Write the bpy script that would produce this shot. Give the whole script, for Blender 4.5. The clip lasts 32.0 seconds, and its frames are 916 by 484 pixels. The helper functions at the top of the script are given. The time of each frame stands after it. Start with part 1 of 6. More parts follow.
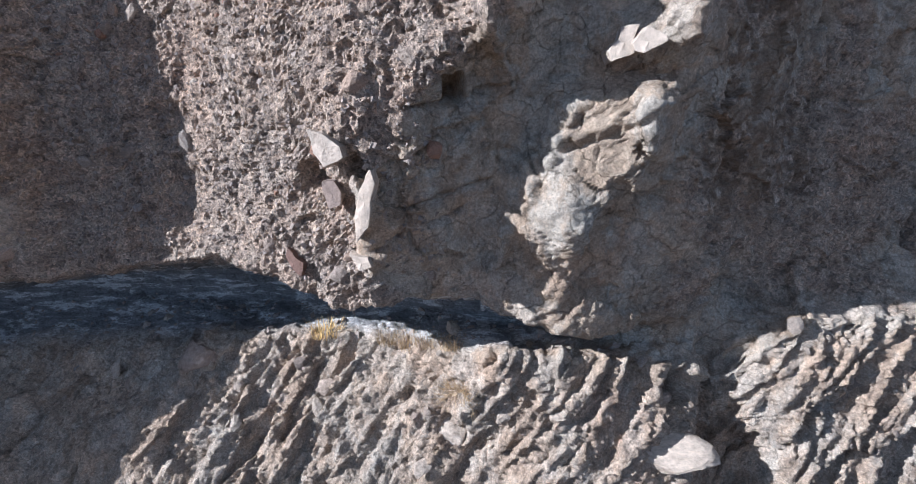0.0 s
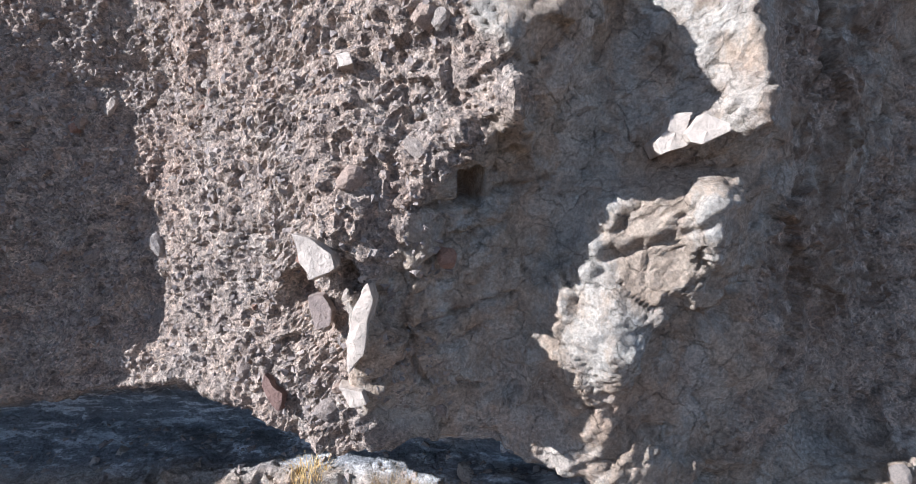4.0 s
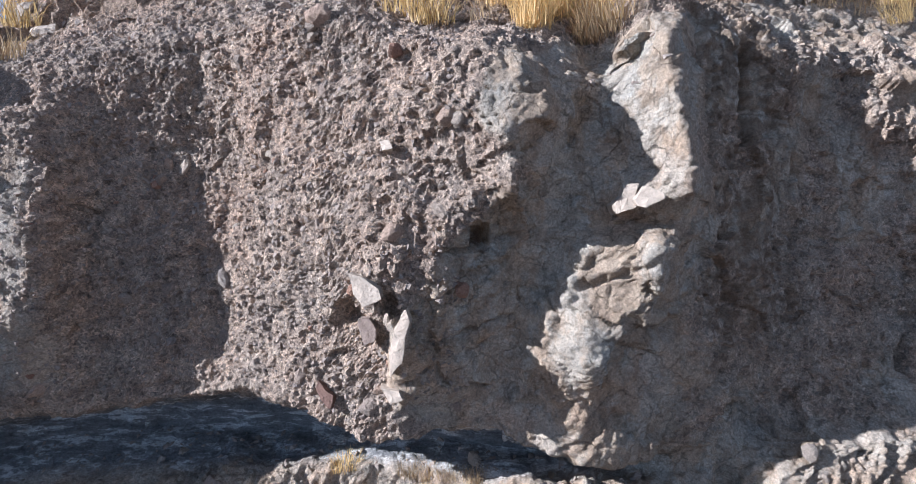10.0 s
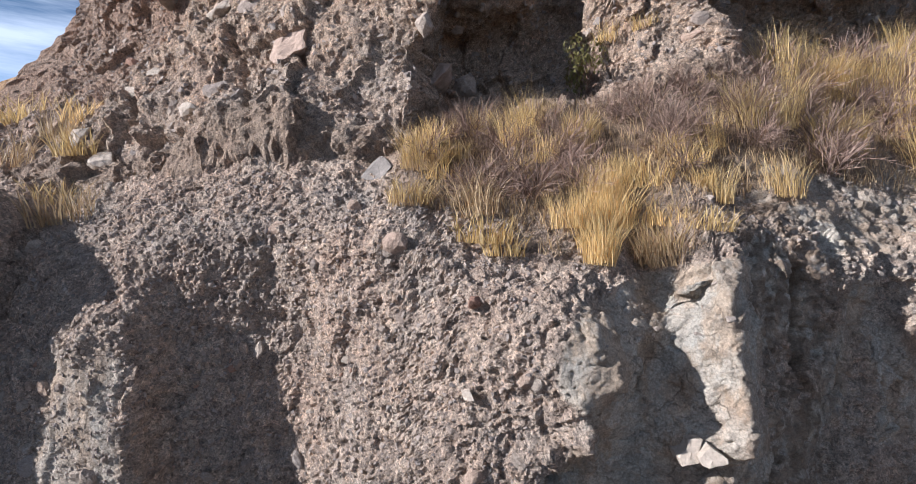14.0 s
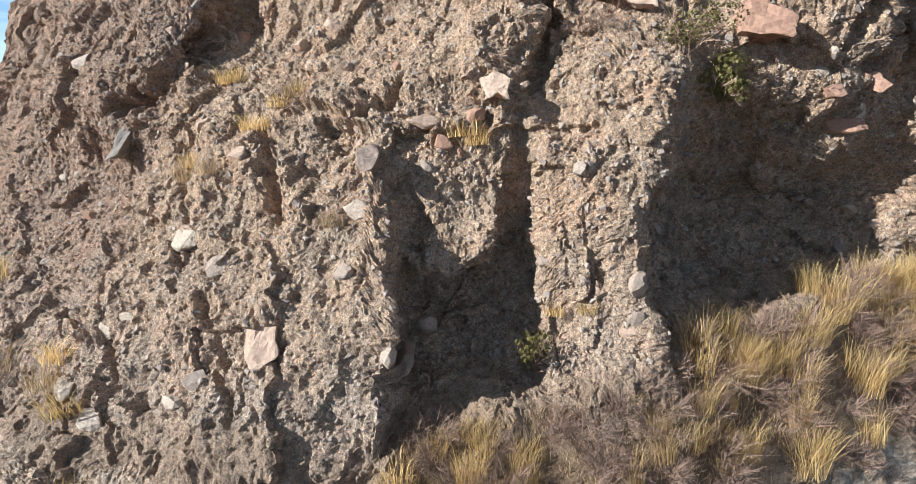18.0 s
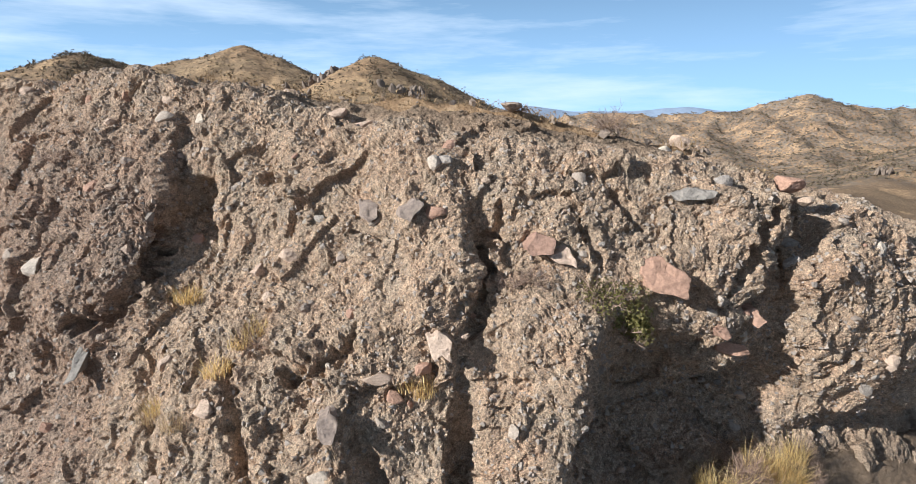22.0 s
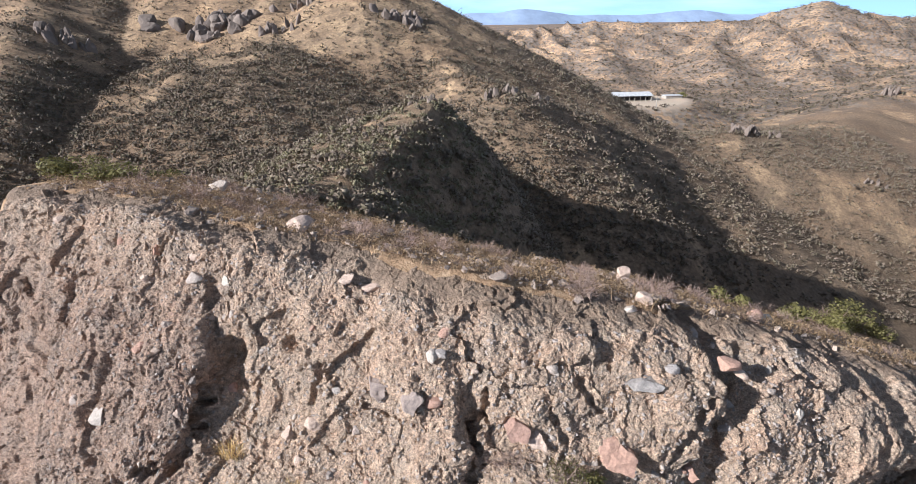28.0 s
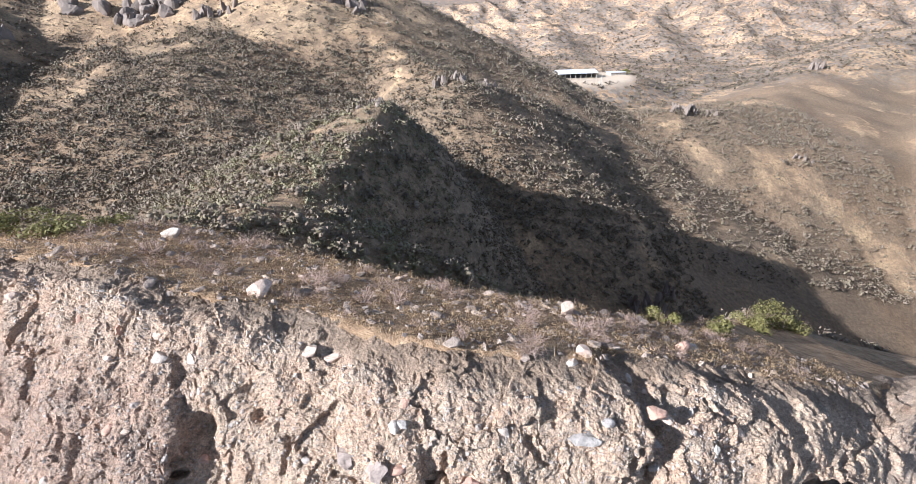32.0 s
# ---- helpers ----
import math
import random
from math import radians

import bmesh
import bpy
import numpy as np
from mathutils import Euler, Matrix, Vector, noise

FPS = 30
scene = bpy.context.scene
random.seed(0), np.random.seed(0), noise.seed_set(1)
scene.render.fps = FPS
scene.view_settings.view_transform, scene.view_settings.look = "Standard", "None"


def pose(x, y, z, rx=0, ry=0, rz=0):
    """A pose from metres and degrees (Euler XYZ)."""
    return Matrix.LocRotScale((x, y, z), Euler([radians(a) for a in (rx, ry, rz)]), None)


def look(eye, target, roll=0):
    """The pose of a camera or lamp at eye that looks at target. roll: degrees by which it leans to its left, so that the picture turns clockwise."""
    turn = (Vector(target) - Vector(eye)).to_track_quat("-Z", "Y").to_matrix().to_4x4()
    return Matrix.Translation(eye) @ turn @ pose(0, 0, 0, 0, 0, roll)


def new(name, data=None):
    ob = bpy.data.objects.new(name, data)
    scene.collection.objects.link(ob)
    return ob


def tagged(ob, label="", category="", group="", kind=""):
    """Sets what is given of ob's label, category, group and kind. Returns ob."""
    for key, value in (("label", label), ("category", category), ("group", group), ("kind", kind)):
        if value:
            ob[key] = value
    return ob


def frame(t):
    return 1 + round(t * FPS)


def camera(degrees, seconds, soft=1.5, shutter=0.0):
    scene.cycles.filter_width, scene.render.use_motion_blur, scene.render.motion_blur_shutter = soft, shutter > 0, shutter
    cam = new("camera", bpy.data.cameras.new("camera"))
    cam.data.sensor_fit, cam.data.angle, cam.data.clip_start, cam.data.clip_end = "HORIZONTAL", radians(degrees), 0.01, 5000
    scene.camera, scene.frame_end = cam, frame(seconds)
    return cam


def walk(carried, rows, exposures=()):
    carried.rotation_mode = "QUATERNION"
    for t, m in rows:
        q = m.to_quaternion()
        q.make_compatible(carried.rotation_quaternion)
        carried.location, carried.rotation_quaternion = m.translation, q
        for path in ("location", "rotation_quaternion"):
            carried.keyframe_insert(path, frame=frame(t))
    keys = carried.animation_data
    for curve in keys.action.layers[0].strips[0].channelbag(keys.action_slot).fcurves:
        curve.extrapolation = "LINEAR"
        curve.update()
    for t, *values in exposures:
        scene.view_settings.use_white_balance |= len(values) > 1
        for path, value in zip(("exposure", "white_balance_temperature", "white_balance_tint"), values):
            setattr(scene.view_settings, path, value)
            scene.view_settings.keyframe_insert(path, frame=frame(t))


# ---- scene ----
cam = camera(81.9, 32.0, soft=0.55)
METRES, EYE, TILT, LEAN, TURN = 40.0, 5.0, -12.2, 0.2, 0.0
ROWS = [
    (0.0, 0.0, 0.0, 0.0, 0.0, 0.0, -0.0),
    (0.5, -0.0014, 0.0019, 0.0002, 0.03, 1.74, -0.03),
    (1.0, -0.004, 0.0035, 0.0008, 0.02, 5.0, 0.03),
    (1.5, -0.0071, 0.0053, 0.0016, -0.02, 7.32, 0.11),
    (2.0, -0.0088, 0.0083, 0.0024, -0.04, 7.29, 0.06),
    (2.5, -0.0096, 0.0117, 0.0031, -0.08, 7.3, 0.11),
    (4.5, -0.0009, 0.0302, 0.0085, -0.1, 12.07, 0.0),
    (5.0, 0.0021, 0.0335, 0.01, -0.09, 13.09, 0.06),
    (5.5, 0.005, 0.0348, 0.0106, 0.38, 13.05, -0.03),
    (6.0, 0.0087, 0.0345, 0.0106, 0.36, 13.1, -0.04),
    (6.5, 0.0146, 0.0321, 0.0103, 0.32, 13.03, -0.01),
    (7.0, 0.0208, 0.0283, 0.0099, 0.31, 12.94, 0.09),
    (7.5, 0.0234, 0.0248, 0.0096, 0.29, 12.84, 0.16),
    (8.0, 0.0249, 0.0203, 0.0088, 0.14, 12.74, 0.23),
    (8.5, 0.0233, 0.0122, 0.0074, -0.37, 12.57, 0.4),
    (9.0, 0.0162, 0.0021, 0.0066, -0.63, 12.38, 0.58),
    (9.5, 0.0045, -0.0071, 0.0056, -0.68, 12.31, 0.65),
    (10.0, -0.0095, -0.0138, 0.0048, -0.72, 12.41, 0.7),
    (10.5, -0.0221, -0.0192, 0.0045, -0.75, 12.4, 0.68),
    (11.0, -0.0293, -0.0222, 0.0052, -0.75, 12.43, 0.6),
    (11.5, -0.0317, -0.0241, 0.0104, -0.71, 12.47, 0.58),
    (12.0, -0.0328, -0.0261, 0.0177, -0.66, 12.53, 0.51),
    (12.5, -0.0329, -0.0284, 0.0278, -0.6, 12.42, 0.5),
    (13.0, -0.0325, -0.0317, 0.0421, -0.57, 12.24, 0.43),
    (13.5, -0.0325, -0.0361, 0.0603, -0.6, 11.77, 0.44),
    (15.5, -0.0291, -0.0581, 0.1552, -0.54, 2.18, 0.39),
    (16.0, -0.0289, -0.064, 0.1822, -0.56, -0.34, 0.38),
    (16.5, -0.0288, -0.0703, 0.2106, -0.56, -0.55, 0.36),
    (17.0, -0.0285, -0.0773, 0.2386, -0.83, -0.5, 0.36),
    (17.5, -0.0279, -0.0842, 0.2646, -2.72, -0.41, 0.71),
    (18.0, -0.0279, -0.0907, 0.29, -4.3, -0.52, 1.09),
    (18.5, -0.028, -0.0968, 0.3147, -5.34, -0.53, 1.31),
    (19.0, -0.0281, -0.1031, 0.3382, -6.89, -0.51, 1.59),
    (19.5, -0.0288, -0.1087, 0.3598, -8.69, -0.61, 1.99),
    (20.0, -0.0294, -0.1133, 0.3779, -9.82, -0.65, 2.23),
    (20.5, -0.0298, -0.1176, 0.3946, -10.45, -0.67, 2.38),
    (21.0, -0.0298, -0.1225, 0.4154, -10.78, -0.78, 2.45),
    (21.5, -0.0296, -0.1283, 0.4405, -10.4, -0.82, 2.37),
    (22.0, -0.0294, -0.1341, 0.4656, -10.39, -0.82, 2.34),
    (22.5, -0.0288, -0.14, 0.4918, -10.41, -0.82, 2.36),
    (23.0, -0.0285, -0.1456, 0.5163, -10.44, -0.8, 2.34),
    (23.5, -0.0288, -0.1502, 0.5391, -10.48, -1.07, 2.34),
    (24.0, -0.029, -0.1545, 0.5617, -10.49, -1.42, 2.36),
    (24.5, -0.029, -0.1588, 0.5836, -10.49, -1.82, 2.38),
    (25.0, -0.0288, -0.1633, 0.605, -10.51, -2.42, 2.37),
    (25.5, -0.0281, -0.1681, 0.6273, -10.52, -3.19, 2.38),
    (27.5, -0.025, -0.1858, 0.7064, -10.65, -8.86, 2.48),
    (28.0, -0.0246, -0.1904, 0.7235, -10.68, -10.3, 2.48),
    (28.5, -0.0245, -0.1945, 0.7419, -10.7, -11.47, 2.46),
    (29.0, -0.0247, -0.1977, 0.759, -10.71, -12.19, 2.44),
    (29.5, -0.0245, -0.201, 0.7754, -10.68, -12.47, 2.43),
    (30.0, -0.0238, -0.2043, 0.7897, -11.2, -12.73, 2.54),
    (30.5, -0.0226, -0.2074, 0.8019, -12.32, -13.0, 2.81),
    (31.0, -0.0217, -0.2101, 0.8139, -13.94, -13.11, 3.16),
    (31.5, -0.0214, -0.2114, 0.8256, -15.27, -13.14, 3.45),
    (32.0, -0.0216, -0.2128, 0.8378, -15.99, -13.19, 3.59),
]
walk(cam, [(t, pose(0, 0, EYE, TILT, LEAN, TURN) @ pose(METRES * x, METRES * y, METRES * z, 90 + pitch, roll, yaw)) for t, x, y, z, yaw, pitch, roll in ROWS],
     exposures=[(0.0, 0.95, 5150.0, 15.0), (2.5, 1.0, 5150.0, 15.0), (5.0, 1.36, 5150.0, 15.0), (6.3, 1.46, 5150.0, 15.0),
    (7.5, 1.22, 5150.0, 15.0), (9.5, 0.98, 5180.0, 16.0), (13.0, 0.80, 5330.0, 16.0), (16.0, 0.76, 5700.0, 12.0), (19.0, 0.98, 5600.0, 7.0),
    (22.0, 0.70, 5650.0, 7.0), (24.0, 0.64, 5600.0, 8.0), (26.0, 0.80, 5500.0, 11.0), (29.0, 1.05, 5250.0, 12.0), (32.0, 1.50, 5150.0, 11.0)])

# ---- light ----
SUN_AZ, SUN_EL = 14.5, 25.5     # degrees: from -x towards -y, above the horizon
sun_way = Vector((-math.cos(radians(SUN_AZ)) * math.cos(radians(SUN_EL)), -math.sin(radians(SUN_AZ)) * math.cos(radians(SUN_EL)), math.sin(radians(SUN_EL))))
sun_data = bpy.data.lights.new("sun", "SUN")
sun_data.energy, sun_data.angle, sun_data.color = 5.0, radians(0.53), (1.0, 0.92, 0.80)
sun = new("sun", sun_data)
sun.matrix_world = look((-60, -15, 60), Vector((-60, -15, 60)) - sun_way)

world = bpy.data.worlds.new("sky")
scene.world = world
world.use_nodes = True
wn, wl = world.node_tree.nodes, world.node_tree.links
wn.clear()
w_out, w_bg, w_sky = wn.new("ShaderNodeOutputWorld"), wn.new("ShaderNodeBackground"), wn.new("ShaderNodeTexSky")
w_sky.sky_type, w_sky.sun_disc = "NISHITA", False
w_sky.sun_elevation, w_sky.sun_rotation = radians(SUN_EL), math.atan2(sun_way.x, sun_way.y)
w_sky.air_density, w_sky.dust_density, w_sky.ozone_density = 1.0, 0.0, 4.0
# thin high cirrus over the blue
w_tc, w_map, w_ns, w_rmp, w_mix = wn.new("ShaderNodeTexCoord"), wn.new("ShaderNodeMapping"), wn.new("ShaderNodeTexNoise"), wn.new("ShaderNodeValToRGB"), wn.new("ShaderNodeMix")
w_map.inputs["Scale"].default_value = (1.2, 1.2, 9.0)
w_map.inputs["Rotation"].default_value = (0.10, 0.14, 0.0)
w_ns.inputs["Scale"].default_value, w_ns.inputs["Detail"].default_value, w_ns.inputs["Roughness"].default_value = 1.6, 6.0, 0.62
w_rmp.color_ramp.elements[0].position, w_rmp.color_ramp.elements[1].position = 0.44, 0.72
w_rmp.color_ramp.elements[1].color = (0.75, 0.75, 0.75, 1)
w_mix.data_type = "RGBA"
w_mix.inputs[7].default_value = (88.0, 94.0, 100.0, 1)
wl.new(w_tc.outputs["Generated"], w_map.inputs[0])
wl.new(w_map.outputs[0], w_ns.inputs["Vector"])
wl.new(w_ns.outputs["Fac"], w_rmp.inputs[0])
wl.new(w_rmp.outputs[0], w_mix.inputs[0])
w_tint = wn.new("ShaderNodeMix")
w_tint.data_type, w_tint.blend_type = "RGBA", "MULTIPLY"
w_tint.inputs[0].default_value, w_tint.inputs[7].default_value = 1.0, (0.72, 1.10, 1.70, 1)
wl.new(w_sky.outputs[0], w_tint.inputs[6])
# paler towards the horizon
w_sep, w_low, w_hor = wn.new("ShaderNodeSeparateXYZ"), wn.new("ShaderNodeMapRange"), wn.new("ShaderNodeMix")
w_low.inputs["From Min"].default_value, w_low.inputs["From Max"].default_value = 0.0, 0.42
w_low.inputs["To Min"].default_value, w_low.inputs["To Max"].default_value = 0.85, 0.0
w_hor.data_type = "RGBA"
w_hor.inputs[7].default_value = (57.0, 86.0, 118.0, 1)
wl.new(w_tc.outputs["Generated"], w_sep.inputs[0])
wl.new(w_sep.outputs[2], w_low.inputs[0])
wl.new(w_low.outputs[0], w_hor.inputs[0])
wl.new(w_tint.outputs[2], w_hor.inputs[6])
wl.new(w_hor.outputs[2], w_mix.inputs[6])
wl.new(w_mix.outputs[2], w_bg.inputs[0])
w_bg.inputs[1].default_value = 0.0070
wl.new(w_bg.outputs[0], w_out.inputs[0])

# ---- noise in numpy ----
perm_rng = np.random.RandomState(7)
PERM = perm_rng.permutation(256).astype(np.int32)
PERM = np.concatenate([PERM, PERM])
GRADS = np.array([[1, 1, 0], [-1, 1, 0], [1, -1, 0], [-1, -1, 0], [1, 0, 1], [-1, 0, 1], [1, 0, -1], [-1, 0, -1], [0, 1, 1], [0, -1, 1], [0, 1, -1], [0, -1, -1]], np.float32)
GRADS = np.concatenate([GRADS, GRADS[:4]])


UNIT = (PERM / 255.0).astype(np.float32)


def perlin(p, size, seed=0):
    """Smooth noise of about -0.7 to 0.7 at points p (n, 3), with lumps of the given size."""
    q = (p / size + seed * 17.31).astype(np.float32)
    i = np.floor(q).astype(np.int32)
    f = q - i
    w = f * f * f * (f * (f * 6 - 15) + 10)
    i &= 255
    total = np.zeros(len(q), np.float32)
    for dx in (0, 1):
        hx = PERM[(i[:, 0] + dx) & 255]
        wx = w[:, 0] if dx else 1 - w[:, 0]
        for dy in (0, 1):
            hy = PERM[(hx + i[:, 1] + dy) & 255]
            wy = wx * (w[:, 1] if dy else 1 - w[:, 1])
            for dz in (0, 1):
                g = GRADS[PERM[(hy + i[:, 2] + dz) & 255] & 15]
                d = g[:, 0] * (f[:, 0] - dx) + g[:, 1] * (f[:, 1] - dy) + g[:, 2] * (f[:, 2] - dz)
                total += d * wy * (w[:, 2] if dz else 1 - w[:, 2])
    return total


def cobbles(p, size, seed=0):
    """0 to 1: rounded stones packed at about the given size (1 at a stone's middle)."""
    q = (p / size + seed * 9.7).astype(np.float32)
    i = np.floor(q).astype(np.int32)
    best = np.full(len(q), 9.0, np.float32)
    for dx in (-1, 0, 1):
        for dy in (-1, 0, 1):
            for dz in (-1, 0, 1):
                c = i + np.array([dx, dy, dz], np.int32)
                h = PERM[(PERM[(PERM[c[:, 0] & 255] + c[:, 1]) & 255] + c[:, 2]) & 255]
                ox, oy, oz = PERM[h] / 255.0, PERM[h + 61] / 255.0, PERM[h + 127] / 255.0
                r = 0.7 + 0.6 * PERM[h + 200] / 255.0
                d = ((c[:, 0] + ox - q[:, 0]) ** 2 + (c[:, 1] + oy - q[:, 1]) ** 2 + (c[:, 2] + oz - q[:, 2]) ** 2) * r
                np.minimum(best, d, out=best)
    return np.sqrt(np.clip(1 - best / 0.55, 0, 1))


def chunks(p, size, seed=0):
    """-0.6 to 0.6: broken facets, each with a height and a tilt of its own."""
    q = (p / size + seed * 5.3).astype(np.float32)
    i = np.floor(q - 0.5).astype(np.int32)
    best = np.full(len(q), 99.0, np.float32)
    out = np.zeros(len(q), np.float32)
    for dx in (0, 1):
        hx = PERM[(i[:, 0] + dx) & 255]
        for dy in (0, 1):
            hy = PERM[(hx + i[:, 1] + dy) & 255]
            for dz in (0, 1):
                h = PERM[(hy + i[:, 2] + dz) & 255]
                ox = i[:, 0] + dx + 0.15 + 0.7 * UNIT[h] - q[:, 0]
                oy = i[:, 1] + dy + 0.15 + 0.7 * UNIT[h + 61] - q[:, 1]
                oz = i[:, 2] + dz + 0.15 + 0.7 * UNIT[h + 127] - q[:, 2]
                d = ox * ox + oy * oy + oz * oz
                near = d < best
                value = UNIT[h + 33] - 0.5 + 0.9 * ((UNIT[h + 90] - 0.5) * ox + (UNIT[h + 11] - 0.5) * oz + (UNIT[h + 170] - 0.5) * oy)
                out = np.where(near, value, out)
                best = np.where(near, d, best)
    return out


def crack(p, size, seed, width=0.035):
    """0 to 1: thin crooked lines."""
    return 1 - ramp(np.abs(perlin(p, size, seed)), 0.0, width)


def ramp(v, a, b):
    s = np.clip((v - a) / (b - a), 0, 1)
    return s * s * (3 - 2 * s)


# ---- form of the cliff ----
# Guide lines along the cliff, from its foot to behind its crest, each as x, y, z corners.
# Corners near x = -9.8 form an unseen buttress, added to shade the wall's left.
FOOT = [(-60, 12, -4.5), (-30, 6, -4), (-13, 5, -3.4), (-9.7, 5.1, -3.4), (-8.6, 6.0, -3.4), (-4, 5.4, -3.4), (0, 5.0, -3.4), (3, 5.0, -3.4), (6, 5.0, -3.4), (30, 6, -4), (60, 10, -4.5)]
APRON = [(-60, 14, 0), (-30, 10, 0), (-13, 5.6, 0), (-9.7, 5.75, 0.2), (-8.8, 7.6, 0.3), (-5.2, 7.3, 0.6), (-4.6, 7.0, 0.7), (-2, 6.9, 0.7), (-0.5, 6.5, 0.8), (1.5, 5.8, 0.7), (2.8, 5.8, 0.8), (3.15, 6.5, 0.9), (3.7, 6.4, 0.9), (4.1, 5.8, 1.0), (6, 5.9, 0.8), (30, 9, 0), (60, 14, 0)]
BENCH = [(-60, 15, 1), (-30, 11, 1), (-13, 5.9, 1), (-9.7, 6.0, 1.0), (-8.9, 8.2, 1.1), (-6.5, 8.0, 1.4), (-4.1, 7.55, 1.8), (-2, 7.5, 1.85), (-0.7, 7.0, 2.0), (0.5, 6.0, 2.25), (1.4, 6.0, 2.3), (2.4, 6.05, 2.2), (2.95, 6.2, 2.0), (3.25, 6.6, 2.0), (3.75, 6.2, 2.5), (4.4, 6.1, 2.65), (5.5, 6.1, 2.7), (8, 6.6, 2.7), (30, 11, 2), (60, 16, 2)]
CREVICE_FLOOR = [(-60, 15.4, 1.2), (-30, 11.6, 1.4), (-13, 6, 1.4), (-9.7, 5.6, 1.5), (-9, 9.0, 1.6), (-6, 9.0, 2.15), (-3.3, 8.8, 2.1), (-1, 7.9, 2.3), (0.3, 7.2, 2.3), (1.2, 6.9, 2.25), (2.2, 6.4, 2.33), (3, 6.45, 2.3), (3.75, 6.6, 2.75), (5.5, 6.6, 2.9), (8, 7, 2.9), (30, 11.3, 2.3), (60, 16.3, 2.3)]
CREVICE_ROOF = [(-60, 15.4, 1.6), (-30, 11.6, 1.9), (-13, 6, 2), (-9.7, 5.6, 2.1), (-9, 9.1, 2.1), (-6, 9.2, 2.6), (-3.3, 8.9, 2.7), (-1, 7.9, 2.72), (0.3, 7.2, 2.65), (1.2, 6.8, 2.5), (2.2, 6.35, 2.45), (3, 6.45, 2.6), (3.75, 6.65, 2.9), (5.5, 6.7, 3.1), (8, 7.1, 3.1), (30, 11.3, 2.6), (60, 16.3, 2.6)]
BROW = [(-60, 15, 2.2), (-30, 10.8, 2.5), (-13, 6, 2.7), (-9.7, 5.55, 2.9), (-9, 7.6, 2.7), (-6.8, 7.2, 2.85), (-5.4, 7.5, 2.95), (-4.1, 7.4, 3.15), (-3.2, 6.9, 3.35), (-2.3, 6.5, 3.15), (-1.45, 6.2, 2.85), (-0.6, 6.1, 3.0), (0.25, 6.1, 2.85), (0.9, 5.85, 2.66), (2.06, 6.0, 2.55), (3, 6.35, 2.8), (3.75, 6.65, 3.1), (5.5, 6.85, 3.3), (8, 7.2, 3.4), (30, 11.4, 3), (60, 16.5, 3)]
WALL_4 = [(-60, 14.8, 4), (-30, 10.5, 4), (-13, 6.2, 4), (-9.7, 5.6, 4.2), (-9, 7.3, 4), (-7.1, 6.72, 4.2), (-6.4, 6.85, 4.2), (-5.7, 7.5, 4), (-4.7, 7.68, 4), (-3.85, 7.55, 4), (-3.1, 6.95, 4), (-2, 6.35, 4), (-1.12, 5.85, 4), (-0.95, 5.5, 4), (0, 5.86, 4), (0.42, 6.05, 4), (1.15, 5.4, 4), (1.9, 5.75, 3.9), (2.6, 5.85, 4), (3.4, 6.35, 4), (4.4, 6.75, 4), (5.5, 6.9, 4), (8, 7.2, 4), (30, 11.5, 4), (60, 16.5, 4)]
WALL_5 = [(-60, 14.6, 5), (-30, 10.4, 5), (-13, 6.6, 5), (-9.8, 5.9, 5), (-9, 7.3, 5), (-7.5, 6.95, 4.9), (-6.1, 6.77, 5), (-5.7, 7.45, 5), (-4.7, 7.66, 5), (-3.8, 7.56, 5), (-3.05, 6.92, 4.9), (-2.2, 6.3, 5), (-1.2, 5.6, 4.95), (-0.5, 5.42, 5), (-0.05, 5.62, 5), (0.5, 5.78, 5), (0.85, 5.86, 5), (1.9, 5.18, 4.9), (2.25, 5.42, 5), (2.6, 5.62, 5), (3.2, 6.1, 5), (4.4, 6.75, 5), (5.5, 6.93, 5), (8, 7.3, 5), (30, 11.5, 5), (60, 16.5, 5)]
WALL_52 = [(-60, 14.6, 5.2), (-30, 10.4, 5.2), (-13, 6.6, 5.3), (-9.8, 6.4, 5.3), (-9, 7.5, 5.3), (-7.3, 6.95, 5.3), (-6.1, 6.77, 5.3), (-5.7, 7.45, 5.3), (-4.7, 7.66, 5.3), (-3.76, 7.56, 5.3), (-2.8, 6.75, 5.3), (-1.2, 5.6, 5.3), (-0.45, 5.4, 5.3), (0.05, 5.5, 5.3), (0.5, 5.7, 5.3), (0.95, 5.82, 5.25), (1.2, 5.55, 5.22), (1.95, 5.12, 5.3), (2.25, 5.38, 5.3), (2.6, 5.6, 5.3), (3.2, 6.1, 5.3), (4.5, 6.74, 5.3), (5.5, 6.94, 5.3), (8, 7.33, 5.3), (30, 11.6, 5.3), (60, 16.5, 5.3)]
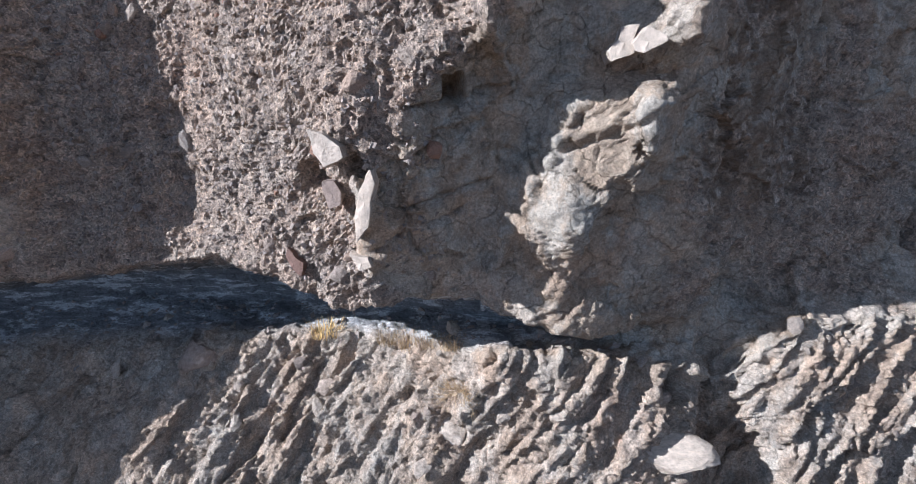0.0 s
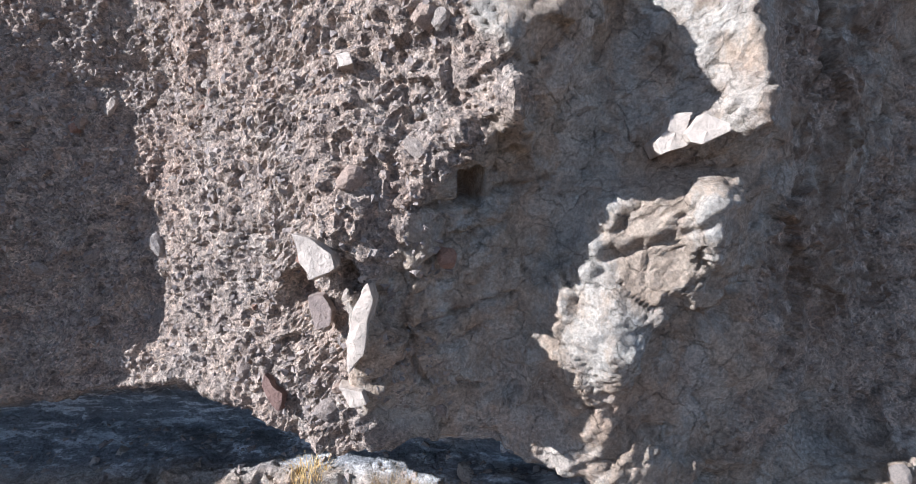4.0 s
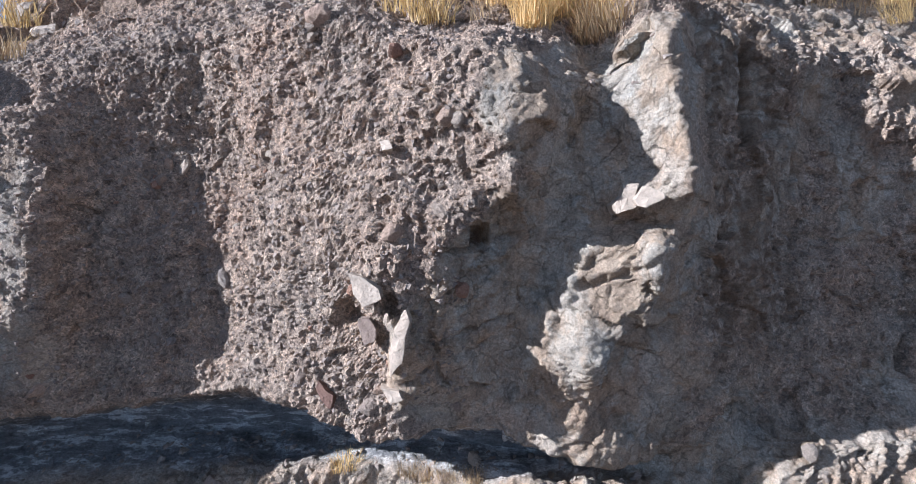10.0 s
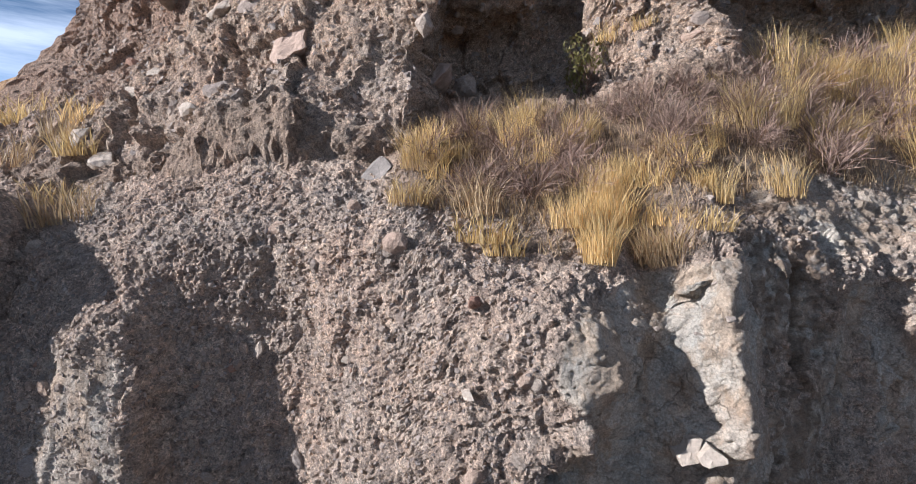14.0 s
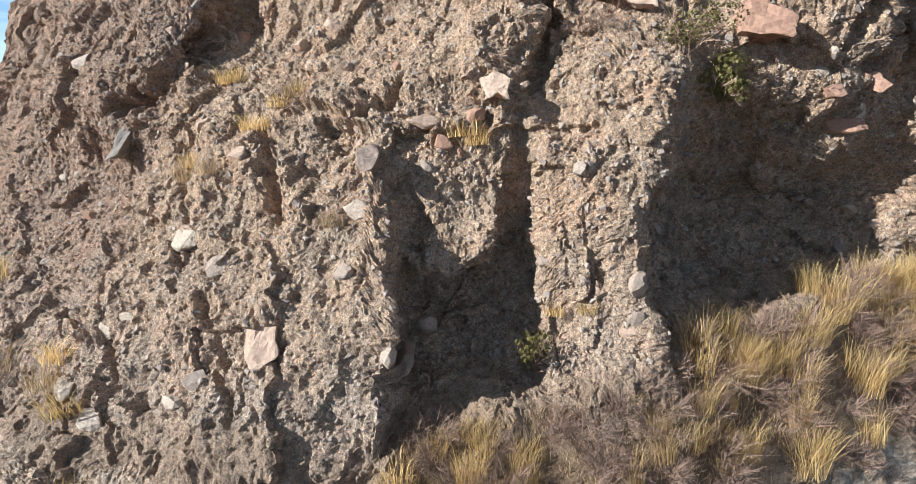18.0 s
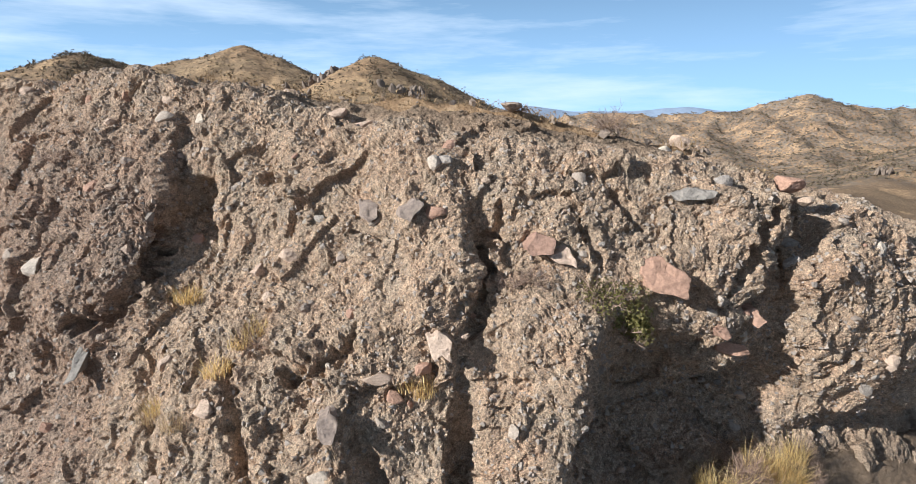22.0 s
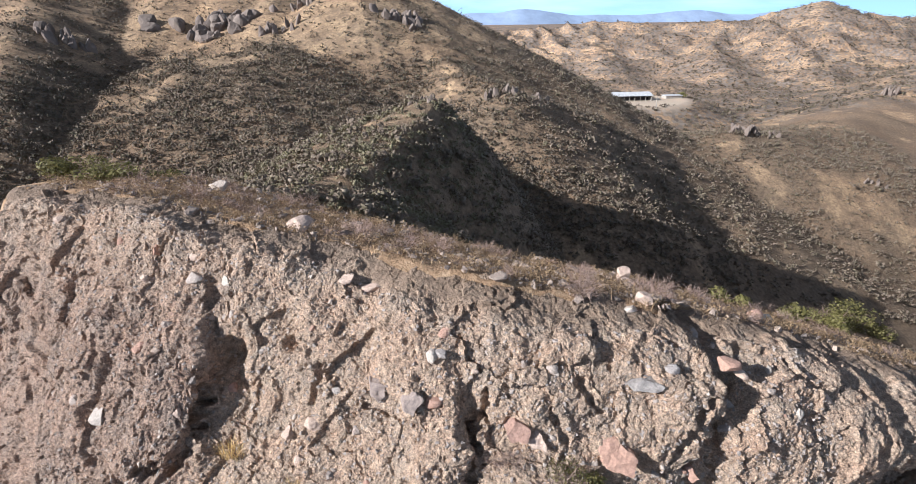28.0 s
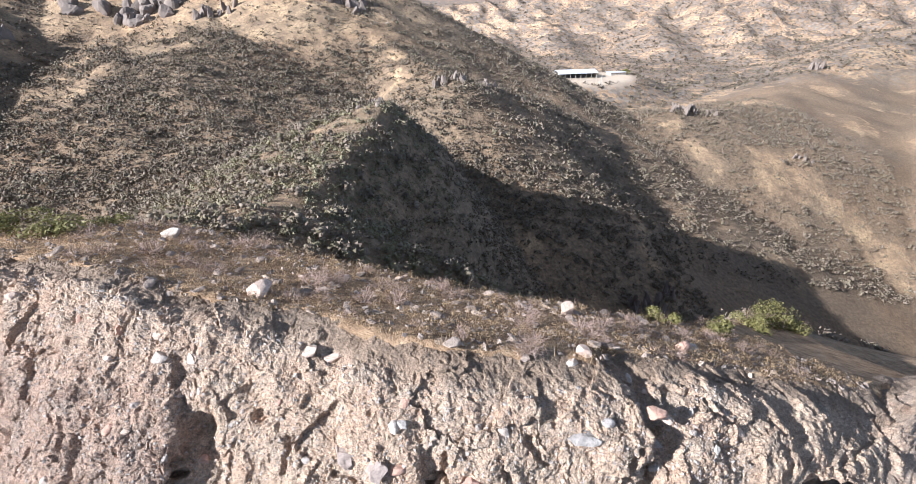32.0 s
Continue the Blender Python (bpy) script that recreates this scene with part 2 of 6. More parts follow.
WALL_55 = [(-60, 14.6, 5.5), (-30, 10.4, 5.5), (-13, 6.6, 5.6), (-9.8, 6.4, 5.6), (-9, 7.6, 5.6), (-7.25, 6.95, 5.6), (-6.1, 6.77, 5.6), (-5.7, 7.45, 5.6), (-4.7, 7.66, 5.6), (-3.74, 7.55, 5.6), (-2.65, 6.62, 5.6), (-1.2, 5.6, 5.6), (-0.42, 5.36, 5.6), (0.1, 5.3, 5.6), (0.55, 5.55, 5.6), (1.0, 5.86, 5.55), (1.5, 5.72, 5.5), (2.05, 5.5, 5.5), (2.3, 5.45, 5.55), (2.6, 5.55, 5.6), (3.2, 6.1, 5.6), (4.55, 6.73, 5.6), (5.5, 6.95, 5.6), (8, 7.36, 5.6), (30, 11.6, 5.6), (60, 16.5, 5.6)]
WALL_6 = [(-60, 14.6, 6), (-30, 10.4, 6), (-13, 6.6, 6.2), (-9.8, 6.4, 6.2), (-9, 7.7, 6), (-7.2, 6.95, 6), (-6.1, 6.8, 6), (-5.7, 7.45, 6), (-4.7, 7.66, 6), (-3.72, 7.54, 6), (-2.55, 6.55, 6), (-1.2, 5.62, 6), (-0.4, 5.33, 6), (0.22, 5.02, 5.95), (0.58, 5.3, 6), (1.1, 5.75, 5.9), (1.5, 5.55, 5.85), (2.17, 5.05, 5.82), (2.6, 5.5, 6), (3.2, 6.1, 6), (4.6, 6.72, 6), (5.5, 6.95, 6), (8, 7.4, 6), (30, 11.7, 6), (60, 16.6, 6)]
WALL_7 = [(-60, 14.9, 7), (-30, 10.8, 7), (-13, 6.7, 7.5), (-9.8, 6.42, 7.6), (-9, 8.2, 7), (-8.1, 7.9, 7), (-7.1, 7.08, 7), (-6.3, 7.02, 7), (-5.8, 7.45, 7), (-5.2, 7.62, 7.1), (-4.3, 7.72, 7), (-3.55, 7.45, 7.1), (-3.05, 6.88, 7.1), (-1.9, 6.15, 7.1), (-1.36, 5.75, 6.8), (-0.5, 5.33, 6.9), (0.25, 5.06, 6.8), (0.68, 4.97, 6.7), (0.95, 5.38, 6.7), (1.22, 5.78, 6.8), (1.45, 5.7, 6.7), (2.17, 5.1, 6.75), (2.5, 5.5, 6.8), (3.2, 6.2, 6.85), (3.6, 6.43, 7.1), (4.9, 6.9, 6.6), (5.6, 6.7, 7), (8, 7.1, 7), (30, 12, 7), (60, 16.8, 7)]
LIP = [(-60, 15.5, 8), (-30, 12, 8.3), (-13, 7.0, 9.2), (-9.8, 6.5, 9.3), (-9, 8.7, 8), (-8.1, 8.3, 8), (-6.4, 7.6, 8), (-5.2, 7.65, 8.3), (-4.2, 7.6, 8.5), (-3.1, 6.96, 8.5), (-1.7, 6.2, 8.2), (-0.9, 5.7, 7.75), (-0.26, 5.38, 7.5), (0.4, 5.18, 7.3), (0.95, 5.5, 7.3), (1.5, 5.75, 7.2), (1.75, 5.6, 7.3), (2.1, 5.35, 7.6), (2.5, 5.85, 7.95), (3.0, 6.3, 7.9), (4.05, 6.5, 7.9), (5.6, 7, 7.8), (8, 7.8, 8.1), (30, 13, 9), (60, 17.5, 9)]
SHELF = [(-60, 18, 9.5), (-30, 16, 10), (-14, 13.2, 9.6), (-9.2, 10.2, 9.4), (-7.2, 9.6, 9.6), (-4.7, 9.2, 10.3), (-2.7, 8.4, 9.55), (-1.75, 8.4, 10.1), (-1.4, 9.4, 10.5), (0.9, 9.3, 10.7), (1.7, 9.4, 10.9), (3.7, 9.35, 11.3), (4.5, 9.6, 11.6), (5.0, 10.2, 11.7), (8.2, 11.1, 12.2), (11, 12.4, 12.6), (14, 12.6, 12.6), (20, 14, 12), (30, 17, 10), (60, 20, 9.5)]
NOOK = [(-60, 19, 10.5), (-30, 17.5, 11), (-14, 15, 11), (-9.2, 12, 11.2), (-7.2, 10.9, 11.2), (-4.7, 9.8, 11.2), (-2.7, 9.1, 11.2), (-1.75, 8.8, 11.4), (-1.42, 11.9, 11.3), (0.9, 11.8, 11.4), (1.55, 11.4, 11.5), (1.75, 10.2, 11.6), (3.3, 10.0, 11.9), (4.4, 9.75, 12.0), (4.9, 11.6, 12.2), (7, 14.0, 12.8), (10, 15.0, 13.2), (13, 14, 13.2), (15, 13.6, 13.2), (20, 14.6, 13), (30, 17.5, 11), (60, 20.5, 10)]
TIER_13 = [(-60, 20, 12), (-30, 18.5, 12.3), (-15, 17.2, 12.3), (-9.3, 13.2, 12.4), (-7.4, 12, 12.8), (-4.7, 10.6, 12.5), (-3, 10.1, 13), (-1.97, 9.45, 13.2), (-1.62, 9.2, 12.7), (-1.36, 12.3, 12.9), (0.9, 12.5, 12.9), (1.55, 12.3, 12.9), (1.78, 10.8, 12.6), (3.0, 10.7, 12.9), (4.05, 10.0, 12.9), (4.35, 10.3, 12.9), (4.9, 12.9, 13.2), (6.8, 15.2, 13.8), (10, 16, 14), (12.5, 14.6, 14), (13.8, 13.4, 14.2), (14.4, 12.9, 14.2), (16, 12.8, 14.2), (20, 13.6, 14), (30, 18, 12), (60, 21, 11)]
TIER_14 = [(-60, 26, 8), (-30, 23, 10), (-18.3, 20.2, 12.3), (-11.9, 16.7, 13.4), (-9, 14.8, 14.2), (-6.4, 12.8, 14.5), (-4.5, 11.6, 14.4), (-2.9, 10.8, 14.5), (-1.85, 10.2, 14.3), (-1.3, 11.2, 14.1), (-0.4, 10.7, 13.5), (0.9, 11.1, 14.3), (1.35, 12.3, 14.6), (1.75, 12.2, 14.6), (2.0, 11.3, 14.5), (3.2, 10.95, 14.3), (3.95, 10.25, 14.4), (4.3, 10.6, 14.4), (4.95, 13.0, 14.5), (6.2, 14.6, 14.7), (8, 15.6, 15), (11, 15.4, 15.2), (13.4, 13.5, 15.4), (14.0, 12.9, 15.4), (16, 12.6, 15.3), (20, 13.2, 15.2), (30, 18.2, 13), (60, 21.3, 12)]
TIER_16 = [(-60, 27, 8.5), (-30, 24, 11), (-18.3, 21, 13.6), (-10.5, 17.6, 16.3), (-9, 16.4, 16.3), (-6.4, 13.8, 16.2), (-4.5, 13, 16.2), (-2.1, 12.5, 16.3), (0, 12.4, 16.4), (1.3, 12.2, 16.3), (1.65, 12.7, 16.2), (2.1, 11.6, 16.1), (3, 11.2, 15.8), (4.2, 10.6, 15.6), (4.9, 10.9, 15.8), (5.4, 11.6, 16), (5.9, 13.6, 16), (8, 14.9, 16.3), (9.8, 14.0, 16.4), (10.85, 12.95, 16.6), (12, 13.6, 16.3), (13.2, 13.3, 16.4), (13.7, 12.7, 16.4), (16, 12.4, 16.4), (20, 12.7, 16), (30, 15, 14), (60, 21.5, 13)]
TIER_18 = [(-60, 28, 9), (-30, 25, 12), (-18.3, 22.4, 15.2), (-14, 19.5, 17.9), (-11.6, 17.9, 18), (-9.3, 17.3, 17.7), (-7.9, 16.5, 17.8), (-6, 15.1, 17.4), (-2.7, 13.1, 17.2), (0.2, 13.4, 18), (1, 13.1, 18.1), (2.4, 13.2, 17.9), (3, 12.2, 17.5), (4.6, 11.9, 18.1), (5.6, 12, 17.9), (6.3, 12.8, 17.6), (8, 13.2, 17.8), (9.8, 12.6, 17.8), (11, 12.9, 17.6), (12.3, 13.2, 17.5), (13.1, 12.6, 17.6), (14.5, 12.2, 17.7), (17, 12.2, 17.6), (20, 12.5, 17), (25, 12.6, 16), (30, 14.5, 14.7), (60, 22, 14)]
TIER_20 = [(-60, 29, 9.5), (-30, 26.5, 12.5), (-18.5, 23.8, 16.6), (-13.5, 20.2, 19.5), (-10.4, 18.3, 20.6), (-8.4, 17.5, 19.5), (-8.0, 19.2, 19.9), (-6.6, 19.6, 20.4), (-6.0, 18.2, 20), (-3, 16.6, 20.2), (-1, 15.6, 20.6), (0.4, 14.4, 20.6), (1.9, 14.1, 20.4), (2.6, 14.6, 19.9), (3.3, 13.8, 20), (4.5, 13.5, 20), (7.07, 12.95, 19.3), (10.9, 12.6, 20.5), (11.6, 12.75, 19.8), (12.1, 12.9, 19.8), (12.5, 13.8, 19.7), (13.0, 12.6, 19.4), (13.4, 12.4, 19.3), (14.3, 12.3, 19.6), (17, 12.4, 19.2), (20, 12.5, 18.4), (25, 12.4, 15.6), (30, 12.8, 12.8), (36, 13.5, 10), (60, 22.5, 15)]
TIER_22 = [(-60, 30, 10), (-30, 28.5, 13), (-19.5, 26.2, 17.8), (-16, 24.9, 22.6), (-12.3, 21.5, 22.5), (-9, 20.2, 22.6), (-8.0, 19.6, 22.4), (-7.7, 20.4, 22.5), (-6.8, 19.9, 22.5), (-4.5, 18.7, 22.4), (-1, 17, 22.3), (0.4, 15.2, 22), (2.5, 15.3, 22.2), (4.5, 14.6, 22.2), (7.6, 14.3, 22), (9.2, 13.75, 22.1), (11.5, 12.9, 22), (12.3, 12.8, 22), (12.6, 15.0, 21.2), (13.3, 15.4, 20.9), (14.2, 13.8, 20.9), (16.2, 13.7, 20.8), (20, 13.8, 19.5), (25, 13.5, 17.0), (30, 13.9, 14.2), (36, 14.6, 11.6), (60, 23, 15.6)]
CREST = [(-60, 32, 10.5), (-30, 31, 14), (-23.0, 31.0, 21), (-20.6, 30.2, 25.6), (-18.4, 29.4, 26.3), (-14.9, 27.5, 26.2), (-11.4, 24.8, 26.7), (-7, 21.7, 25.7), (-2, 20, 24.7), (1.6, 16.9, 23.85), (4.5, 15.7, 23.4), (7.6, 15.1, 22.9), (9.8, 15.2, 22.9), (12, 14.4, 22.65), (12.45, 14.6, 22.3), (12.8, 16.6, 21.7), (13.5, 16.6, 21.6), (14.2, 15.4, 21.6), (16.2, 15.2, 21.4), (20, 15.4, 20.1), (25, 14.8, 17.9), (30, 15.2, 15.0), (36, 16, 12.5), (60, 24, 16)]


def guide(line, x):
    a = np.array(line, float)
    return np.stack([np.interp(x, a[:, 0], a[:, 1]), np.interp(x, a[:, 0], a[:, 2])], -1)


def crest_y(x):
    return guide(CREST, x)[..., 0]


# ---- form of the land ----
def ridge(x, y, line, fall, power=1.0):
    """Height under a ridge line of x, y, z corners, falling away at the given slope."""
    best = np.full(x.shape, -1e9)
    for (x0, y0, z0), (x1, y1, z1) in zip(line, line[1:]):
        dx, dy = x1 - x0, y1 - y0
        s = np.clip(((x - x0) * dx + (y - y0) * dy) / (dx * dx + dy * dy), 0, 1)
        d = np.hypot(x - x0 - s * dx, y - y0 - s * dy)
        best = np.maximum(best, z0 + s * (z1 - z0) - fall * (np.sqrt(d * d + 36) - 6) ** power)
    return best


SPUR = [(-24, 42, 22), (-10, 50, 20), (-1, 62, 18.0), (7, 84, 20.8), (13, 91, 22.8), (20, 99, 18), (30, 120, 4), (39, 150, -6)]
BACK_SPUR = [(10, 307, 56), (30, 245, 26), (52, 182, 15), (89, 200, 3), (125, 205, -16)]
MAIN_RIDGE = [(-420, 300, 40), (-260, 330, 48), (-185, 330, 51), (-150, 340, 63), (-123, 350, 56), (-97, 360, 62), (-70, 365, 71), (-56, 360, 66), (-20, 330, 48), (10, 307, 59), (30, 305, 52), (48, 300, 41), (72, 300, 31), (100, 290, 13), (124, 270, -4), (160, 255, -26)]
MAIN_SPUR = [(-40, 345, 56), (-34, 260, 32), (-30, 200, 14), (-20, 150, 4)]
LEFT_SPUR = [(-150, 340, 62), (-138, 280, 44), (-122, 220, 28), (-100, 165, 8)]
WEST_SPUR = [(-260, 330, 48), (-215, 260, 36), (-170, 200, 22), (-140, 140, 10)]
FAR_RIDGE = [(-400, 1500, 40), (280, 1010, 29), (440, 1000, 43), (561, 950, 39), (661, 900, 43), (765, 880, 61), (807, 860, 71), (875, 850, 54), (980, 800, 46), (1300, 700, 70), (1700, 500, 90)]
FAR_SPURS = [[(440, 1000, 40), (380, 760, -22)], [(620, 920, 38), (500, 660, -18)], [(807, 860, 66), (640, 620, -10)], [(980, 800, 46), (760, 540, -6)], [(330, 1010, 32), (300, 820, -20)], [(720, 880, 50), (560, 560, -24)]]
NEAR_EAST = [(700, 480, 8), (560, 430, -10), (470, 400, -22), (330, 300, -24), (250, 260, -22), (190, 240, -16), (150, 225, -24)]
EAST_WALL = [(1200, 200, 60), (700, 230, 26), (420, 190, -12)]


def plateau(x, y):
    z = 25.2 - 0.26 * (x + 4.2) - 0.28 * (y - 25.2)
    edge = np.interp(x, [-24, -15.6, -10.6, -1.8, 6.2, 13.1, 22, 30, 45, 60], [38, 39.5, 41, 36, 32.4, 28.8, 28, 30, 38, 46])
    z = z - 1.8 * np.maximum(-x - 21.5, 0) - 0.10 * np.maximum(x - 15, 0) + 0.10 * np.maximum(y - 30, 0) - 0.85 * np.maximum(y - edge, 0)
    return z - 0.20 * np.maximum(-x - 14, 0) - 0.2 * np.maximum(x - 50, 0)


BARN = (243.0, 450.0, -28.6)


def land(x, y):
    """Height of the ground behind the cliff's crest, and before its foot."""
    x, y = np.asarray(x, float), np.asarray(y, float)
    p = np.stack([x, y, 0 * x], -1).reshape(-1, 3)
    base = -46 + 0.02 * np.hypot(x - 260, y - 330) + 30 * ramp(-x, -10, 90) * ramp(y, 60, 160)
    base = base - 40 * ramp(x, 85, 170) * (1 - ramp(y, 150, 240))
    gully = np.abs(perlin(p, 60.0, 3)).reshape(x.shape) * 20 + np.abs(perlin(p, 25.0, 4)).reshape(x.shape) * 8
    folds = np.abs(perlin(p, 80.0, 13)).reshape(x.shape) * 5 + np.abs(perlin(p, 24.0, 14)).reshape(x.shape) * 2.5
    far = np.maximum.reduce([ridge(x, y, MAIN_RIDGE, 0.50), ridge(x, y, MAIN_SPUR, 0.30) - 0.6 * np.maximum(x - 15, 0), ridge(x, y, LEFT_SPUR, 0.62), ridge(x, y, WEST_SPUR, 0.5), ridge(x, y, BACK_SPUR, 0.72)])
    crest = ridge(x, y, MAIN_RIDGE, 0.9)
    farther = np.maximum.reduce([ridge(x, y, FAR_RIDGE, 0.36)] + [ridge(x, y, s, 0.42) for s in FAR_SPURS])
    east = np.maximum(ridge(x, y, NEAR_EAST, 0.26) - 0.5 * np.maximum(205 - y, 0), ridge(x, y, EAST_WALL, 0.4))
    hills = np.maximum(far - folds * ramp(y, 120, 220) * ramp(far - crest, 2, 30), farther - 1.5 * gully * ramp(y, 300, 600) * ramp(-np.abs(farther - 20), -60, -10))
    hills = np.maximum(hills, east - 0.3 * gully)
    keel = np.interp(y, [40, 62, 91, 120, 150], [-18, -1, 13, 30, 39])
    near = np.maximum(ridge(x, y, SPUR, 0.66) - 1.0 * np.minimum(np.maximum(x - keel, 0), 45) * ramp(y, 52, 72) + 0.18 * np.minimum(np.maximum(0.9 * (10 - x) + 0.3 * (y - 91), 0), 40) * ramp(y, 50, 70), plateau(x, y))
    rise = np.logaddexp(np.logaddexp(hills / 2, base / 2), near / 2) * 2
    rough = perlin(p, 14.0, 5) * 1.1 + perlin(p, 5.0, 6) * 0.5
    rough = rough + (np.abs(perlin(p, 22.0, 7)) - 0.2) * 2.0 * (ramp(p[:, 1], 55, 75) - ramp(p[:, 1], 150, 220))
    rise = rise + rough.reshape(x.shape) * ramp(y, 42, 80)
    pad = np.hypot((x - BARN[0] - 15) / 1.4, y - BARN[1])
    rise = rise + (BARN[2] - rise) * (1 - ramp(pad, 30, 70))
    inner = ramp(60 - np.abs(x), 0, 12)
    behind_crest = ramp(y - crest_y(x), 0.9, 2.6) * inner + ramp(y, 18, 60) * (1 - inner)
    low = -4.0 + perlin(p, 9.0, 8).reshape(x.shape) * 0.5
    return low + (rise - low) * behind_crest


def cover(x, y):
    """How thick the scrub stands, 0 to 1: thick in hollows and on shaded slopes, thin on sunny grass."""
    x, y = np.asarray(x, float), np.asarray(y, float)
    p = np.stack([x, y, 0 * x], -1).reshape(-1, 3)
    thick = (0.6 * perlin(p, 75.0, 71) + 0.85 * perlin(p, 26.0, 72) + 0.6 * perlin(p, 9.0, 73)).reshape(x.shape)
    lean = (land(x + 3, y) - land(x - 3, y)) / 6
    high = land(x, y)
    west = 1 - ramp(x, 40, 80)
    thick = thick - 0.55 * np.clip(lean, -0.8, 0.8) + 0.50 * west * (1 - ramp(y, 125, 180)) + 0.08 + 0.24 * (1 - west) * (1 - ramp(y, 330, 420)) + 0.15 * ramp(y, 350, 500)
    thick = thick + 0.45 * west * (1 - ramp(high + 0.08 * np.abs(x), 16, 32)) * ramp(y, 60, 90) * (1 - ramp(y, 250, 330)) - 0.62 * ramp(high, 18, 32) * ramp(y, 180, 220) * ramp(-y, -420, -330)
    thick = thick - 1.1 * np.exp(-((x - 8) / 9) ** 2 - ((y - 86) / 7) ** 2)
    thick = thick + 0.5 * ramp(-x, 70, 120) * ramp(y, 150, 220)
    return np.maximum(ramp(thick, -0.20, 0.38), 0.25) * ramp(y, 40, 48)


# ---- materials ----
def material(name):
    m = bpy.data.materials.new(name)
    m.use_nodes = True
    return m, m.node_tree.nodes, m.node_tree.links, m.node_tree.nodes["Principled BSDF"]


def node(nodes, kind, **values):
    n = nodes.new(kind)
    for key, value in values.items():
        n.inputs[key].default_value = value
    return n


def noise_node(nodes, links, coord, scale, detail=4.0, rough=0.6, distort=0.0):
    n = node(nodes, "ShaderNodeTexNoise", Scale=scale, Detail=detail, Roughness=rough, Distortion=distort)
    links.new(coord, n.inputs["Vector"])
    return n.outputs["Fac"]


def noise_colour(nodes, links, coord, scale, detail=4.0):
    n = node(nodes, "ShaderNodeTexNoise", Scale=scale, Detail=detail)
    links.new(coord, n.inputs["Vector"])
    return n.outputs["Color"]


def ramp_node(nodes, links, value, stops):
    n = nodes.new("ShaderNodeValToRGB")
    e = n.color_ramp.elements
    e[0].position, e[0].color = stops[0][0], (*stops[0][1], 1)
    e[1].position, e[1].color = stops[-1][0], (*stops[-1][1], 1)
    for at, colour in stops[1:-1]:
        e.new(at).color = (*colour, 1)
    links.new(value, n.inputs[0])
    return n.outputs[0]


def mix_node(nodes, links, fac, a, b, blend="MIX"):
    n = nodes.new("ShaderNodeMix")
    n.data_type, n.blend_type = "RGBA", blend
    for value, slot in ((fac, 0), (a, 6), (b, 7)):
        if isinstance(value, (int, float)):
            n.inputs[slot].default_value = value
        elif isinstance(value, tuple):
            n.inputs[slot].default_value = (*value, 1)
        else:
            links.new(value, n.inputs[slot])
    return n.outputs[2]


def bump_node(nodes, links, height, strength, distance, normal=None):
    n = node(nodes, "ShaderNodeBump", Strength=strength, Distance=distance)
    links.new(height, n.inputs["Height"])
    if normal is not None:
        links.new(normal, n.inputs["Normal"])
    return n.outputs[0]


